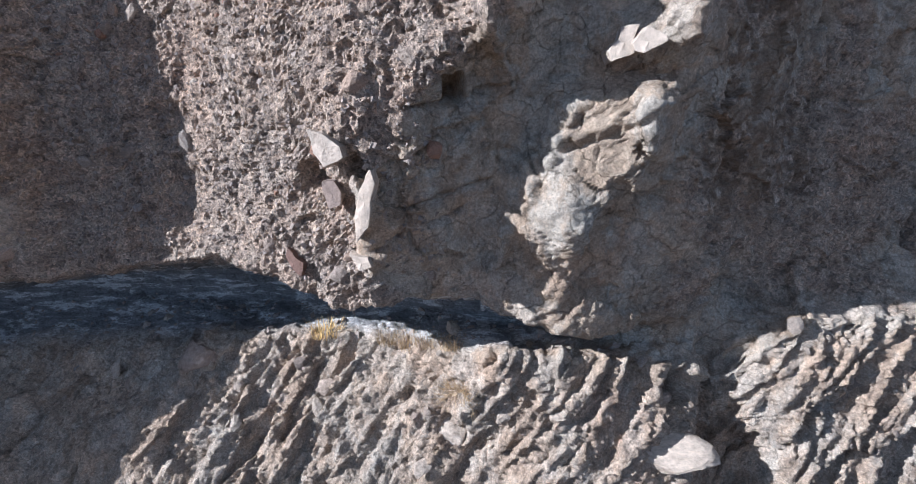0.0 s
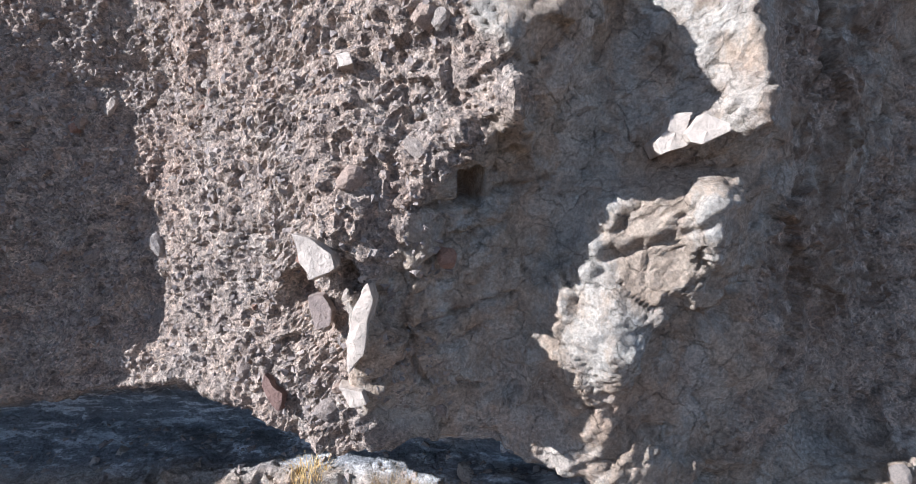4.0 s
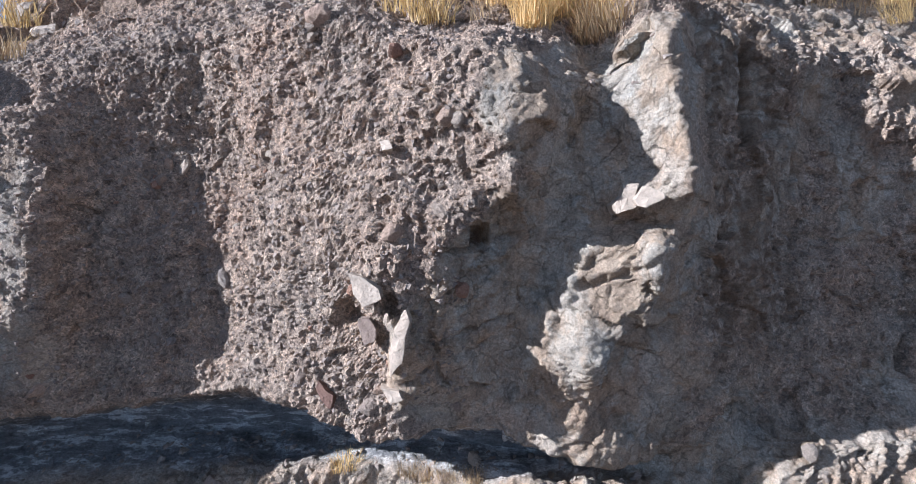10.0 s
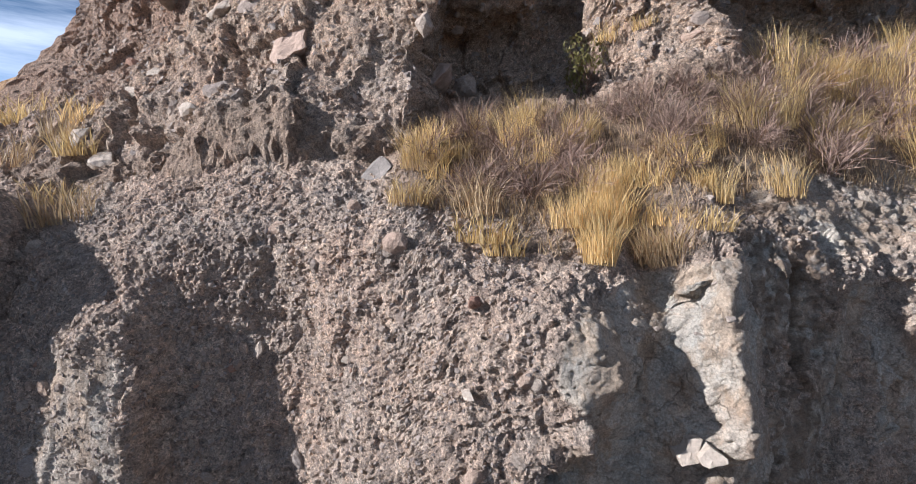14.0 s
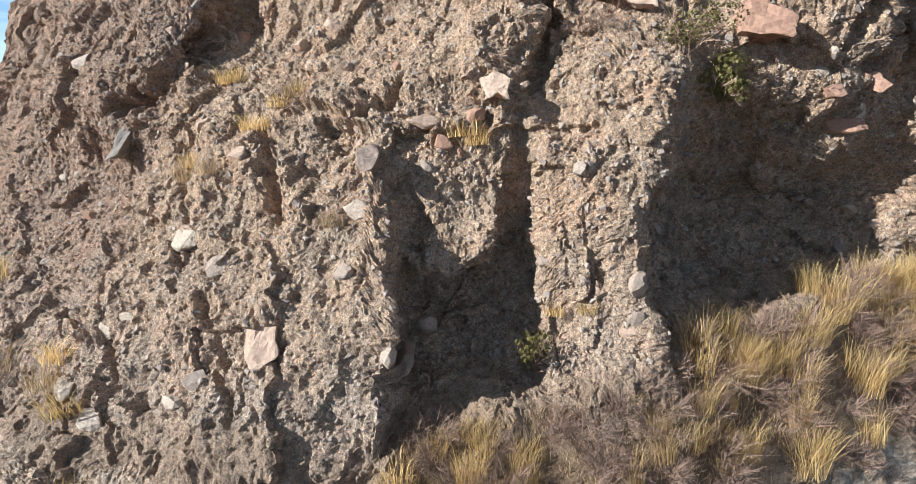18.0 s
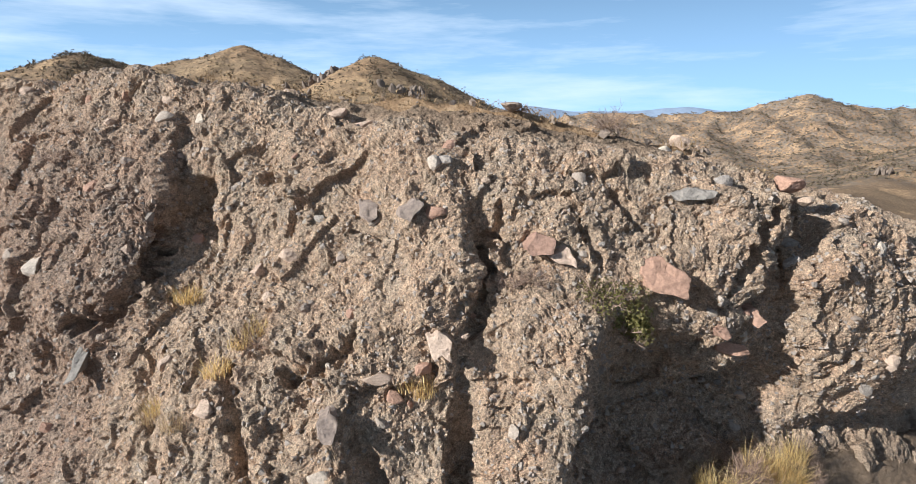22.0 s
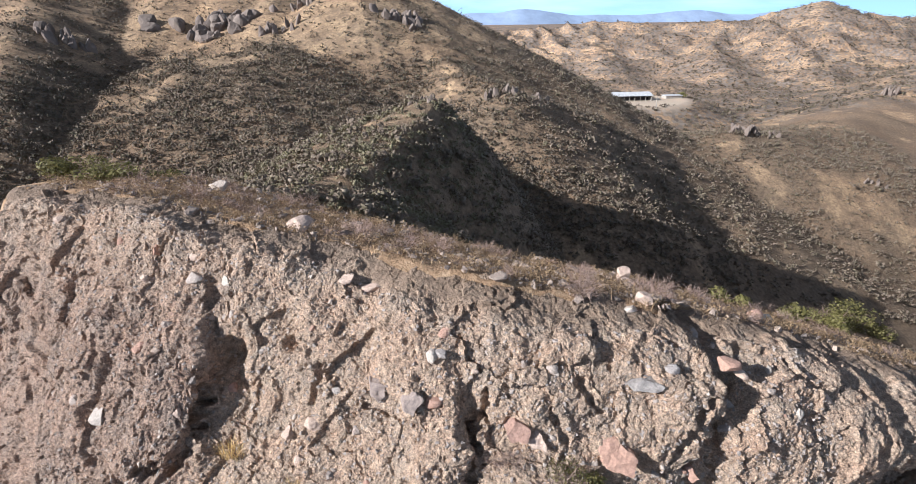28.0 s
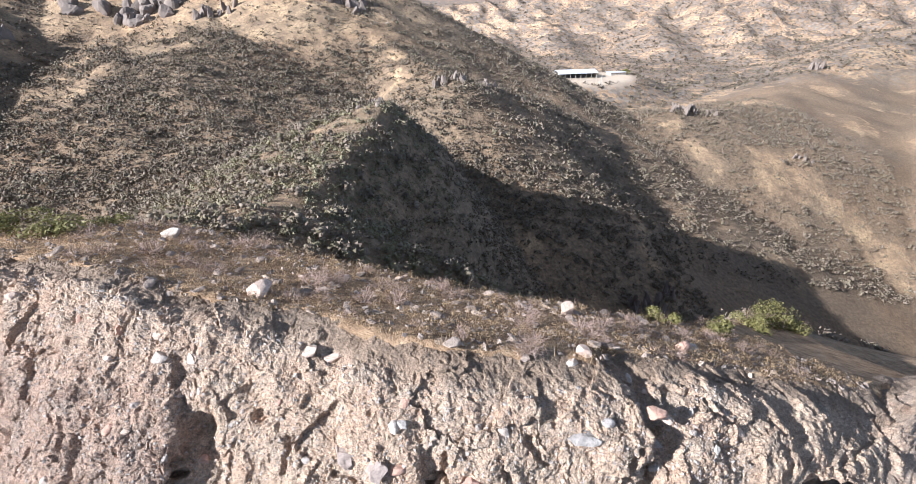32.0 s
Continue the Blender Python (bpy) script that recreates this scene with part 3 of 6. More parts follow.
def rock_material():
    """Conglomerate, pale sandstone, soil and painted crevice shade, told apart by the sheet's own rock attribute."""
    m, n, l, bsdf = material("cliff_rock")
    at = n.new("ShaderNodeTexCoord").outputs["Object"]
    kind = n.new("ShaderNodeAttribute")
    kind.attribute_name = "rock"
    split = n.new("ShaderNodeSeparateColor")
    l.new(kind.outputs["Color"], split.inputs[0])
    fine, mid, big = noise_node(n, l, at, 30.0, 6.0, 0.75), noise_node(n, l, at, 4.0, 7.0, 0.66), noise_node(n, l, at, 0.7, 5.0, 0.6)
    cong = ramp_node(n, l, mid, [(0.30, (0.27, 0.222, 0.192)), (0.46, (0.445, 0.372, 0.318)), (0.60, (0.540, 0.462, 0.395)), (0.78, (0.42, 0.39, 0.355))])
    warp = n.new("ShaderNodeVectorMath")
    shake = node(n, "ShaderNodeTexNoise", Scale=9.0, Detail=3.0)
    l.new(at, shake.inputs["Vector"])
    warp.operation = "MULTIPLY_ADD"
    l.new(shake.outputs["Color"], warp.inputs[0])
    warp.inputs[1].default_value = (0.07, 0.07, 0.07)
    l.new(at, warp.inputs[2])
    grit, sandy = node(n, "ShaderNodeTexVoronoi", Scale=15.0, Randomness=1.0), node(n, "ShaderNodeTexVoronoi", Scale=42.0)
    l.new(warp.outputs[0], grit.inputs["Vector"])
    l.new(warp.outputs[0], sandy.inputs["Vector"])
    pick = n.new("ShaderNodeSeparateColor")
    l.new(grit.outputs["Color"], pick.inputs[0])
    pebble = ramp_node(n, l, pick.outputs[0], [(0.0, (0.50, 0.49, 0.49)), (0.22, (0.92, 0.89, 0.87)), (0.65, (1.0, 0.97, 0.93)), (0.90, (1.12, 1.03, 0.95)), (1.0, (1.40, 1.32, 1.22))])
    cong = mix_node(n, l, 0.8, cong, pebble, "MULTIPLY")
    speck = ramp_node(n, l, sandy.outputs["Color"], [(0.1, (0.50, 0.49, 0.49)), (0.5, (1.0, 0.98, 0.95)), (0.9, (1.50, 1.44, 1.36))])
    cong = mix_node(n, l, 0.75, cong, speck, "MULTIPLY")
    sand = ramp_node(n, l, mid, [(0.28, (0.33, 0.285, 0.235)), (0.5, (0.500, 0.442, 0.370)), (0.72, (0.620, 0.562, 0.478))])
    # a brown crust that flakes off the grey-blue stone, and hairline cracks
    tall = n.new("ShaderNodeMapping")
    tall.inputs["Scale"].default_value = (1.0, 1.0, 0.45)
    l.new(warp.outputs[0], tall.inputs[0])
    crust = ramp_node(n, l, noise_node(n, l, tall.outputs[0], 1.7, 9.0, 0.68), [(0.44, (0.0, 0.0, 0.0)), (0.54, (1.0, 1.0, 1.0))])
    fresh = mix_node(n, l, 1.0, sand, (0.94, 0.99, 1.03), "MULTIPLY")
    coat = mix_node(n, l, 1.0, sand, (0.86, 0.70, 0.56), "MULTIPLY")
    sand = mix_node(n, l, 0.55, sand, mix_node(n, l, crust, fresh, coat))
    sand = mix_node(n, l, 0.35, sand, speck, "MULTIPLY")
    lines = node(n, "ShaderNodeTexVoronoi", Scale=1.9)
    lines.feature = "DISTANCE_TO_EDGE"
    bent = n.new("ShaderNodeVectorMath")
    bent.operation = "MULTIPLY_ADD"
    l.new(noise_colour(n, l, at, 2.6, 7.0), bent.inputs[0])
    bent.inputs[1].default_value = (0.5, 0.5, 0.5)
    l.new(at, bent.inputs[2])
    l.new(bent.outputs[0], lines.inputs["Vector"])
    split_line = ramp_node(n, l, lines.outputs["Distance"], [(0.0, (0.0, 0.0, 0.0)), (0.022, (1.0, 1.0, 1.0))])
    # crack darkness put into the colour, besides the bump
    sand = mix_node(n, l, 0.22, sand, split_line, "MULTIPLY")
    soil = ramp_node(n, l, mid, [(0.3, (0.15, 0.105, 0.070)), (0.7, (0.30, 0.215, 0.145))])
    tint = ramp_node(n, l, big, [(0.30, (0.86, 0.90, 0.92)), (0.52, (1.0, 0.97, 0.93)), (0.70, (1.06, 0.975, 0.915))])
    # crevice lining: its blue-grey shade put into the colour, with pale streaks
    flat = n.new("ShaderNodeMapping")
    flat.inputs["Scale"].default_value = (0.5, 0.7, 3.0)
    l.new(at, flat.inputs[0])
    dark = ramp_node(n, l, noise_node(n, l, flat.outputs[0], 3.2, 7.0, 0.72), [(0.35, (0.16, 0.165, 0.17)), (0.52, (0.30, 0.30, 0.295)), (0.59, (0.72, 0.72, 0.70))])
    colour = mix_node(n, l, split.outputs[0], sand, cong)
    colour = mix_node(n, l, 1.0, colour, tint, "MULTIPLY")
    place = n.new("ShaderNodeSeparateXYZ")
    l.new(at, place.inputs[0])
    beds = node(n, "ShaderNodeMapRange", **{"From Min": 9.0, "From Max": 15.0})
    l.new(place.outputs[2], beds.inputs[0])
    colour = mix_node(n, l, beds.outputs[0], colour, mix_node(n, l, 1.0, colour, (1.0, 0.925, 0.83), "MULTIPLY"))
    # darker and purple-grey beyond the slanting gully, fading out upwards
    slant = n.new("ShaderNodeVectorMath")
    slant.operation = "DOT_PRODUCT"
    l.new(bent.outputs[0], slant.inputs[0])
    slant.inputs[1].default_value = (1.0, 0.0, -0.30)
    beyond = node(n, "ShaderNodeMapRange", **{"From Min": -14.8, "From Max": -13.2, "To Min": 1.0, "To Max": 0.0})
    l.new(slant.outputs["Value"], beyond.inputs[0])
    upper = n.new("ShaderNodeMath")
    upper.operation = "MULTIPLY"
    l.new(beyond.outputs[0], upper.inputs[0])
    under = node(n, "ShaderNodeMapRange", **{"From Min": 22.0, "From Max": 26.5, "To Min": 1.0, "To Max": 0.0})
    l.new(place.outputs[2], under.inputs[0])
    band = n.new("ShaderNodeMath")
    band.operation = "MULTIPLY"
    l.new(beds.outputs[0], band.inputs[0])
    l.new(under.outputs[0], band.inputs[1])
    l.new(band.outputs[0], upper.inputs[1])
    colour = mix_node(n, l, upper.outputs[0], colour, mix_node(n, l, 1.0, colour, (0.80, 0.775, 0.80), "MULTIPLY"))
    colour = mix_node(n, l, split.outputs[1], colour, soil)
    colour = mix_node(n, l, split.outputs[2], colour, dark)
    grain = ramp_node(n, l, fine, [(0.28, (0.60, 0.60, 0.60)), (0.5, (1.0, 1.0, 1.0)), (0.72, (1.32, 1.32, 1.32))])
    colour = mix_node(n, l, 1.0, colour, grain, "MULTIPLY")
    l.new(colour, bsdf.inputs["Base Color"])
    bsdf.inputs["Roughness"].default_value = 0.92
    bsdf.inputs["Specular IOR Level"].default_value = 0.25
    lift = node(n, "ShaderNodeMapRange", **{"From Min": 0.12, "From Max": 0.55, "To Min": 1.0, "To Max": 0.0})
    l.new(grit.outputs["Distance"], lift.inputs[0])
    grain_lift = node(n, "ShaderNodeMapRange", **{"From Min": 0.1, "From Max": 0.6, "To Min": 1.0, "To Max": 0.0})
    l.new(sandy.outputs["Distance"], grain_lift.inputs[0])
    # the sandstone is smoother, split by hairline cracks
    coarse = node(n, "ShaderNodeMapRange", **{"To Min": 0.25, "To Max": 1.0})
    l.new(split.outputs[0], coarse.inputs[0])
    b = bump_node(n, l, noise_node(n, l, at, 9.0, 6.0, 0.68), 0.7, 0.06)
    for height, distance in ((lift.outputs[0], 0.035), (grain_lift.outputs[0], 0.018)):
        b = bump_node(n, l, height, 0.9, distance, b)
        l.new(coarse.outputs[0], b.node.inputs["Strength"])
    b = bump_node(n, l, split_line, 0.7, 0.05, b)
    b = bump_node(n, l, fine, 0.9, 0.030, b)
    b = bump_node(n, l, noise_node(n, l, at, 80.0, 5.0, 0.75), 0.8, 0.014, b)
    l.new(b, bsdf.inputs["Normal"])
    return m


def land_material():
    """Dry grass and bare earth, with dark scrub where it is too far to build."""
    m, n, l, bsdf = material("dry_hillside")
    at = n.new("ShaderNodeTexCoord").outputs["Object"]
    fine, mid, big = noise_node(n, l, at, 0.9, 8.0, 0.7), noise_node(n, l, at, 0.12, 9.0, 0.72), noise_node(n, l, at, 0.022, 5.0, 0.6)
    grass = ramp_node(n, l, mid, [(0.36, (0.16, 0.112, 0.074)), (0.5, (0.34, 0.237, 0.146)), (0.64, (0.50, 0.355, 0.210))])
    earth = mix_node(n, l, ramp_node(n, l, fine, [(0.32, (0.0, 0.0, 0.0)), (0.58, (1.0, 1.0, 1.0))]), (0.20, 0.142, 0.10), grass)
    litter = ramp_node(n, l, fine, [(0.36, (0.12, 0.086, 0.060)), (0.66, (0.30, 0.212, 0.138))])
    growth = n.new("ShaderNodeAttribute")
    growth.attribute_name = "scrub"
    edge = n.new("ShaderNodeMath")
    edge.operation = "ADD"
    l.new(growth.outputs["Fac"], edge.inputs[0])
    l.new(noise_node(n, l, at, 0.25, 7.0, 0.7), edge.inputs[1])
    where = ramp_node(n, l, edge.outputs[0], [(0.78, (0.0, 0.0, 0.0)), (1.10, (1.0, 1.0, 1.0))])
    place = n.new("ShaderNodeSeparateXYZ")
    l.new(at, place.inputs[0])
    behind = node(n, "ShaderNodeMapRange", **{"From Min": 38.0, "From Max": 48.0})
    l.new(place.outputs[1], behind.inputs[0])
    stony = ramp_node(n, l, noise_node(n, l, at, 0.8, 10.0, 0.75), [(0.34, (0.15, 0.100, 0.064)), (0.5, (0.33, 0.218, 0.132)), (0.66, (0.50, 0.36, 0.235))])
    hills = mix_node(n, l, where, earth, litter)
    # bushes too far off to build
    dot = node(n, "ShaderNodeTexVoronoi", Scale=0.26)
    l.new(at, dot.inputs["Vector"])
    size = node(n, "ShaderNodeMapRange", **{"From Min": 0.50, "From Max": 1.1, "To Min": 0.28, "To Max": 0.58})
    l.new(edge.outputs[0], size.inputs[0])
    bush = n.new("ShaderNodeMath")
    bush.operation = "LESS_THAN"
    l.new(dot.outputs["Distance"], bush.inputs[0])
    l.new(size.outputs[0], bush.inputs[1])
    tone = ramp_node(n, l, dot.outputs["Color"], [(0.1, (0.095, 0.078, 0.065)), (0.5, (0.155, 0.130, 0.108)), (0.9, (0.22, 0.185, 0.155))])
    remote = node(n, "ShaderNodeMapRange", **{"From Min": 330.0, "From Max": 400.0})
    l.new(place.outputs[1], remote.inputs[0])
    seen = n.new("ShaderNodeMath")
    seen.operation = "MULTIPLY"
    l.new(bush.outputs[0], seen.inputs[0])
    l.new(remote.outputs[0], seen.inputs[1])
    hills = mix_node(n, l, seen.outputs[0], hills, tone)
    # pale trodden earth round the barn
    yard = n.new("ShaderNodeVectorMath")
    yard.operation = "DISTANCE"
    l.new(at, yard.inputs[0])
    yard.inputs[1].default_value = (BARN[0] + 14, BARN[1] + 2, BARN[2])
    pad = node(n, "ShaderNodeMapRange", **{"From Min": 36.0, "From Max": 48.0, "To Min": 1.0, "To Max": 0.0})
    l.new(yard.outputs["Value"], pad.inputs[0])
    hills = mix_node(n, l, pad.outputs[0], hills, mix_node(n, l, fine, (0.40, 0.32, 0.24), (0.50, 0.41, 0.32)))
    # haze put into the colour: the hills grow paler with distance
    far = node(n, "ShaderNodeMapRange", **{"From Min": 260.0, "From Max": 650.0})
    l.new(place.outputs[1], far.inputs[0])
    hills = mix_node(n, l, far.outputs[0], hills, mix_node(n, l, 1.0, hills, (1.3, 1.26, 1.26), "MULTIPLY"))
    # unseen ground before the cliff, darkened to cut light bounced onto the wall
    front_dim = node(n, "ShaderNodeMapRange", **{"From Min": 8.0, "From Max": 13.0})
    l.new(place.outputs[1], front_dim.inputs[0])
    stony = mix_node(n, l, front_dim.outputs[0], mix_node(n, l, fine, (0.10, 0.078, 0.062), (0.19, 0.15, 0.12)), stony)
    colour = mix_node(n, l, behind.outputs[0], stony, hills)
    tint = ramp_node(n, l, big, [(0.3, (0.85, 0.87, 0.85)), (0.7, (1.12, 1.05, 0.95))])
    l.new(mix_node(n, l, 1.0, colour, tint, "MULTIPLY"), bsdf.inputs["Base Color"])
    bsdf.inputs["Roughness"].default_value = 0.95
    bsdf.inputs["Specular IOR Level"].default_value = 0.15
    l.new(bump_node(n, l, fine, 0.9, 0.6), bsdf.inputs["Normal"])
    return m


ROCK, LAND = rock_material(), land_material()


# ---- sheets ----
def grid_mesh(name, pts, mat, smooth=False):
    """A mesh from a grid of points (rows, columns, 3), each cell cut along its shorter diagonal."""
    rows, cols = pts.shape[:2]
    a = (np.arange(rows - 1)[:, None] * cols + np.arange(cols - 1)[None]).ravel()
    q = np.stack([a, a + 1, a + cols + 1, a + cols], -1).astype(np.int32)
    flat = pts.reshape(-1, 3)
    one = np.linalg.norm(flat[q[:, 0]] - flat[q[:, 2]], axis=1) < np.linalg.norm(flat[q[:, 1]] - flat[q[:, 3]], axis=1)
    tris = np.where(one[:, None], q[:, [0, 1, 2, 0, 2, 3]], q[:, [0, 1, 3, 1, 2, 3]]).reshape(-1, 3)
    me = bpy.data.meshes.new(name)
    me.vertices.add(rows * cols)
    me.vertices.foreach_set("co", pts.astype(np.float32).ravel())
    me.loops.add(tris.size)
    me.loops.foreach_set("vertex_index", tris.ravel())
    me.polygons.add(len(tris))
    me.polygons.foreach_set("loop_start", np.arange(0, tris.size, 3, dtype=np.int32))
    me.polygons.foreach_set("use_smooth", np.full(len(tris), smooth))
    me.update(calc_edges=True)
    me.materials.append(mat)
    return me


def blur(a, times):
    for _ in range(times):
        b = a.copy()
        b[1:-1] = (a[:-2] + 2 * a[1:-1] + a[2:]) / 4
        a = b.copy()
        a[:, 1:-1] = (b[:, :-2] + 2 * b[:, 1:-1] + b[:, 2:]) / 4
    return a


def spaced(stops):
    """x places: (start, end, step) stretches in a row."""
    return np.unique(np.concatenate([np.arange(a, b, s) for a, b, s in stops]))


def cliff_base(guides, xs, step, warp=0.10, seen=(0, 99)):
    """The cliff's plain form between guide lines: points (rows, columns, 3) and which guide each row lies on."""
    lines = np.stack([guide(g, xs) for g in guides])
    mid = np.abs(xs) < 14
    at = [0.0]
    for k in range(len(guides) - 1):
        length = np.mean(np.linalg.norm(np.diff(lines[k:k + 2, mid], axis=0), axis=-1))
        count = max(3, int(np.ceil(length / step)))
        at += [k + (j + 1) / count for j in range(count)]
    at = np.array(at)
    k = np.minimum(at.astype(int), len(guides) - 2)
    w = (at - k)[:, None, None]
    flat = lines[k] * (1 - w) + lines[k + 1] * w
    first = np.concatenate([np.broadcast_to(xs[None, :, None], (*flat.shape[:2], 1)), flat], -1)
    cell = first.reshape(-1, 3)
    wx = xs[None] + (perlin(cell, 0.9, 1) * warp * 1.4 + perlin(cell, 0.3, 2) * warp * 0.3).reshape(first.shape[:2])
    shift = (perlin(cell, 1.3, 9) * 0.18 + perlin(cell, 0.35, 10) * 0.02).reshape(first.shape[:2])
    out = np.empty_like(first)
    out[..., 0] = xs[None]
    for r, a in enumerate(at):
        s = np.clip(a + shift[r] * (0 < r < len(at) - 1), 0, len(guides) - 1)
        j = np.minimum(s.astype(int), len(guides) - 2)
        f = (s - j)[:, None]
        for q in np.unique(j):
            c = j == q
            out[r, c, 1:] = guide(guides[q], wx[r, c]) * (1 - f[c]) + guide(guides[q + 1], wx[r, c]) * f[c]
    # even steps up each column
    step_up = np.linalg.norm(np.diff(out, axis=0), axis=-1) + 1e-4
    step_up *= np.where((at[1:] > seen[0]) & (at[1:] < seen[1]), 1.0, 0.22)[:, None]
    run = np.cumsum(np.pad(step_up, ((0, 0), (12, 12)), "edge"), axis=1)
    step_up = (run[:, 24:] - np.pad(run, ((0, 0), (1, 0)))[:, :-25]) / 25
    run = np.concatenate([np.zeros((1, len(xs))), np.cumsum(step_up, axis=0)])
    run = run / run[-1]
    even, on = np.linspace(0, 1, len(at)), np.empty(run.shape)
    for c in range(len(xs)):
        out[:, c, 1] = np.interp(even, run[:, c], out[:, c, 1])
        out[:, c, 2] = np.interp(even, run[:, c], out[:, c, 2])
        on[:, c] = np.interp(even, run[:, c], at)
    return out, on


def normals(p):
    du, dv = np.gradient(p, axis=1), np.gradient(p, axis=0)
    n = np.cross(du, dv)
    return n / np.maximum(np.linalg.norm(n, axis=-1, keepdims=True), 1e-9)


def paint(me, rock):
    layer = me.color_attributes.new("rock", "FLOAT_COLOR", "POINT")
    layer.data.foreach_set("color", np.concatenate([rock.reshape(-1, 3), np.ones((rock.size // 3, 1))], -1).astype(np.float32).ravel())


def trench(p, d, line, width, depth):
    """Cut a ragged groove along a line of x, z corners, as seen from the front."""
    x, z = p[..., 0], p[..., 2]
    near = np.full(x.shape, 9.0)
    for (x0, z0), (x1, z1) in zip(line, line[1:]):
        s = np.clip(((x - x0) * (x1 - x0) + (z - z0) * (z1 - z0)) / ((x1 - x0) ** 2 + (z1 - z0) ** 2), 0, 1)
        near = np.minimum(near, np.hypot(x - x0 - s * (x1 - x0), z - z0 - s * (z1 - z0)))
    mask = near < 3 * width
    wave = np.zeros(x.shape)
    wave[mask] = perlin(p[mask], 0.5 * width + 0.15, 40) * width
    return d - depth * ramp(1 - (near + wave) / width, 0.0, 0.9)


def carve(p, n, d, holes):
    """Push the sheet in by balls: x, y, z, radius, depth."""
    for x, y, z, r, depth in holes:
        q = np.linalg.norm(p - np.array([x, y, z]), axis=-1) / r
        d -= depth * ramp(1 - q, 0.0, 0.55)
    return d


# each sheet runs on a little way under the other
TUCK = [(x, y + 1.2, z - 0.1) for x, y, z in SHELF]
UNDER = [(x, y - 0.4, z - 0.9) for x, y, z in SHELF]
LOWER = [FOOT, APRON, BENCH, CREVICE_FLOOR, CREVICE_ROOF, BROW, WALL_4, WALL_5, WALL_52, WALL_55, WALL_6, WALL_7, LIP, SHELF, TUCK]
xs_low = spaced([(-45, -11, 0.25), (-11, -9.2, 0.07), (-9.2, 7.6, 0.033), (7.6, 9.5, 0.07), (9.5, 45, 0.25)])
low, low_at = cliff_base(LOWER, xs_low, 0.035, 0.06, (0.85, 13.0))
low_n = normals(blur(low, 14))
low = blur(low, 2)
cell = low.reshape(-1, 3)
X, Z = low[..., 0], low[..., 2]
wob = perlin(cell, 1.3, 20).reshape(X.shape) * 0.5 + perlin(cell, 0.4, 21).reshape(X.shape) * 0.25
# conglomerate to the left of a ragged line, smoother pale sandstone to its right and under the bench
cong = 1 - ramp(X + wob - np.interp(Z, [2, 3, 4, 5.2, 5.8, 6.6, 7.6, 8.2], [-0.9, -0.8, -1.0, -0.4, 0.1, -0.1, 0.3, 3]), -0.10, 0.10)
cong = np.maximum(cong, 0.75 * ramp(X + wob, 2.25, 2.6) * ramp(perlin(cell, 0.9, 22).reshape(X.shape) + 0.25 * (5.5 - Z) / 3, -0.25, 0.1))
pale = ramp(X + 0.5 * wob, -7.75, -7.5) * ramp(-X - 0.5 * wob, 6.0, 6.3) * ramp(Z, 3.0, 3.6) * ramp(-Z, -6.9, -6.4)
cong = cong * (1 - 0.8 * pale)
cong = cong * ramp(Z, 2.6, 3.0) * 0.95 + 0.35 * (1 - ramp(Z, 1.6, 2.6))
shelf = ramp(low_at, 12.15, 12.6) * ramp(X + wob, -2.4, -1.6)
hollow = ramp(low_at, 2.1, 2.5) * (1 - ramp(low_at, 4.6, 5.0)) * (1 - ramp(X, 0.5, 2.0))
big = perlin(cell, 1.6, 11).reshape(X.shape) * 0.12 + perlin(cell, 0.6, 12).reshape(X.shape) * 0.07
lump = perlin(cell, 0.24, 13).reshape(X.shape)
small = perlin(cell, 0.11, 14).reshape(X.shape)
tiny = perlin(cell, 0.055, 15).reshape(X.shape)
stone = cobbles(cell, 0.16, 1).reshape(X.shape)
pebble = cobbles(cell, 0.075, 2).reshape(X.shape)
streak = perlin(cell * np.array([3.0, 1.0, 0.5]), 0.5, 16).reshape(X.shape)
gap = ramp(perlin(cell, 0.5, 17).reshape(X.shape), -0.05, 0.25)
f1, f2, f3, f4 = (chunks(cell + 0.03 * small.reshape(-1, 1), s, k).reshape(X.shape) for s, k in ((0.42, 1), (0.17, 2), (0.085, 3), (0.055, 7)))
thin = np.maximum(crack(cell, 0.8, 61, 0.022), 0.7 * crack(cell, 0.37, 62, 0.02)).reshape(X.shape)
knob = np.maximum(perlin(cell, 0.42, 51), 0).reshape(X.shape)
low_d = big + cong * (knob * 0.05 + lump * 0.030 + small * 0.026 + tiny * 0.016 + stone * gap * 0.045 + pebble * 0.020 + f1 * 0.040 + f2 * 0.026 + f3 * 0.020 + f4 * 0.010 - thin * 0.025)
low_d += (1 - cong) * (lump * 0.022 + small * 0.007 + streak * 0.016 + f1 * 0.060 + f2 * 0.034 + f3 * 0.014 + f4 * 0.006 - thin * 0.050)
flank = ramp(X, 2.3, 2.8) * ramp(Z, 2.4, 3.0)
ribs = perlin(cell * np.array([1.0, 1.0, 0.3]), 0.34, 23).reshape(X.shape)
slabs = chunks(cell * np.array([1.0, 1.0, 0.6]) + 0.12 * lump.reshape(-1, 1), 0.85, 9).reshape(X.shape)
low_d -= cong * (0.05 * ramp(perlin(cell, 0.24, 68).reshape(X.shape), 0.30, 0.42) + 0.03 * ramp(perlin(cell, 0.12, 69).reshape(X.shape), 0.30, 0.40))
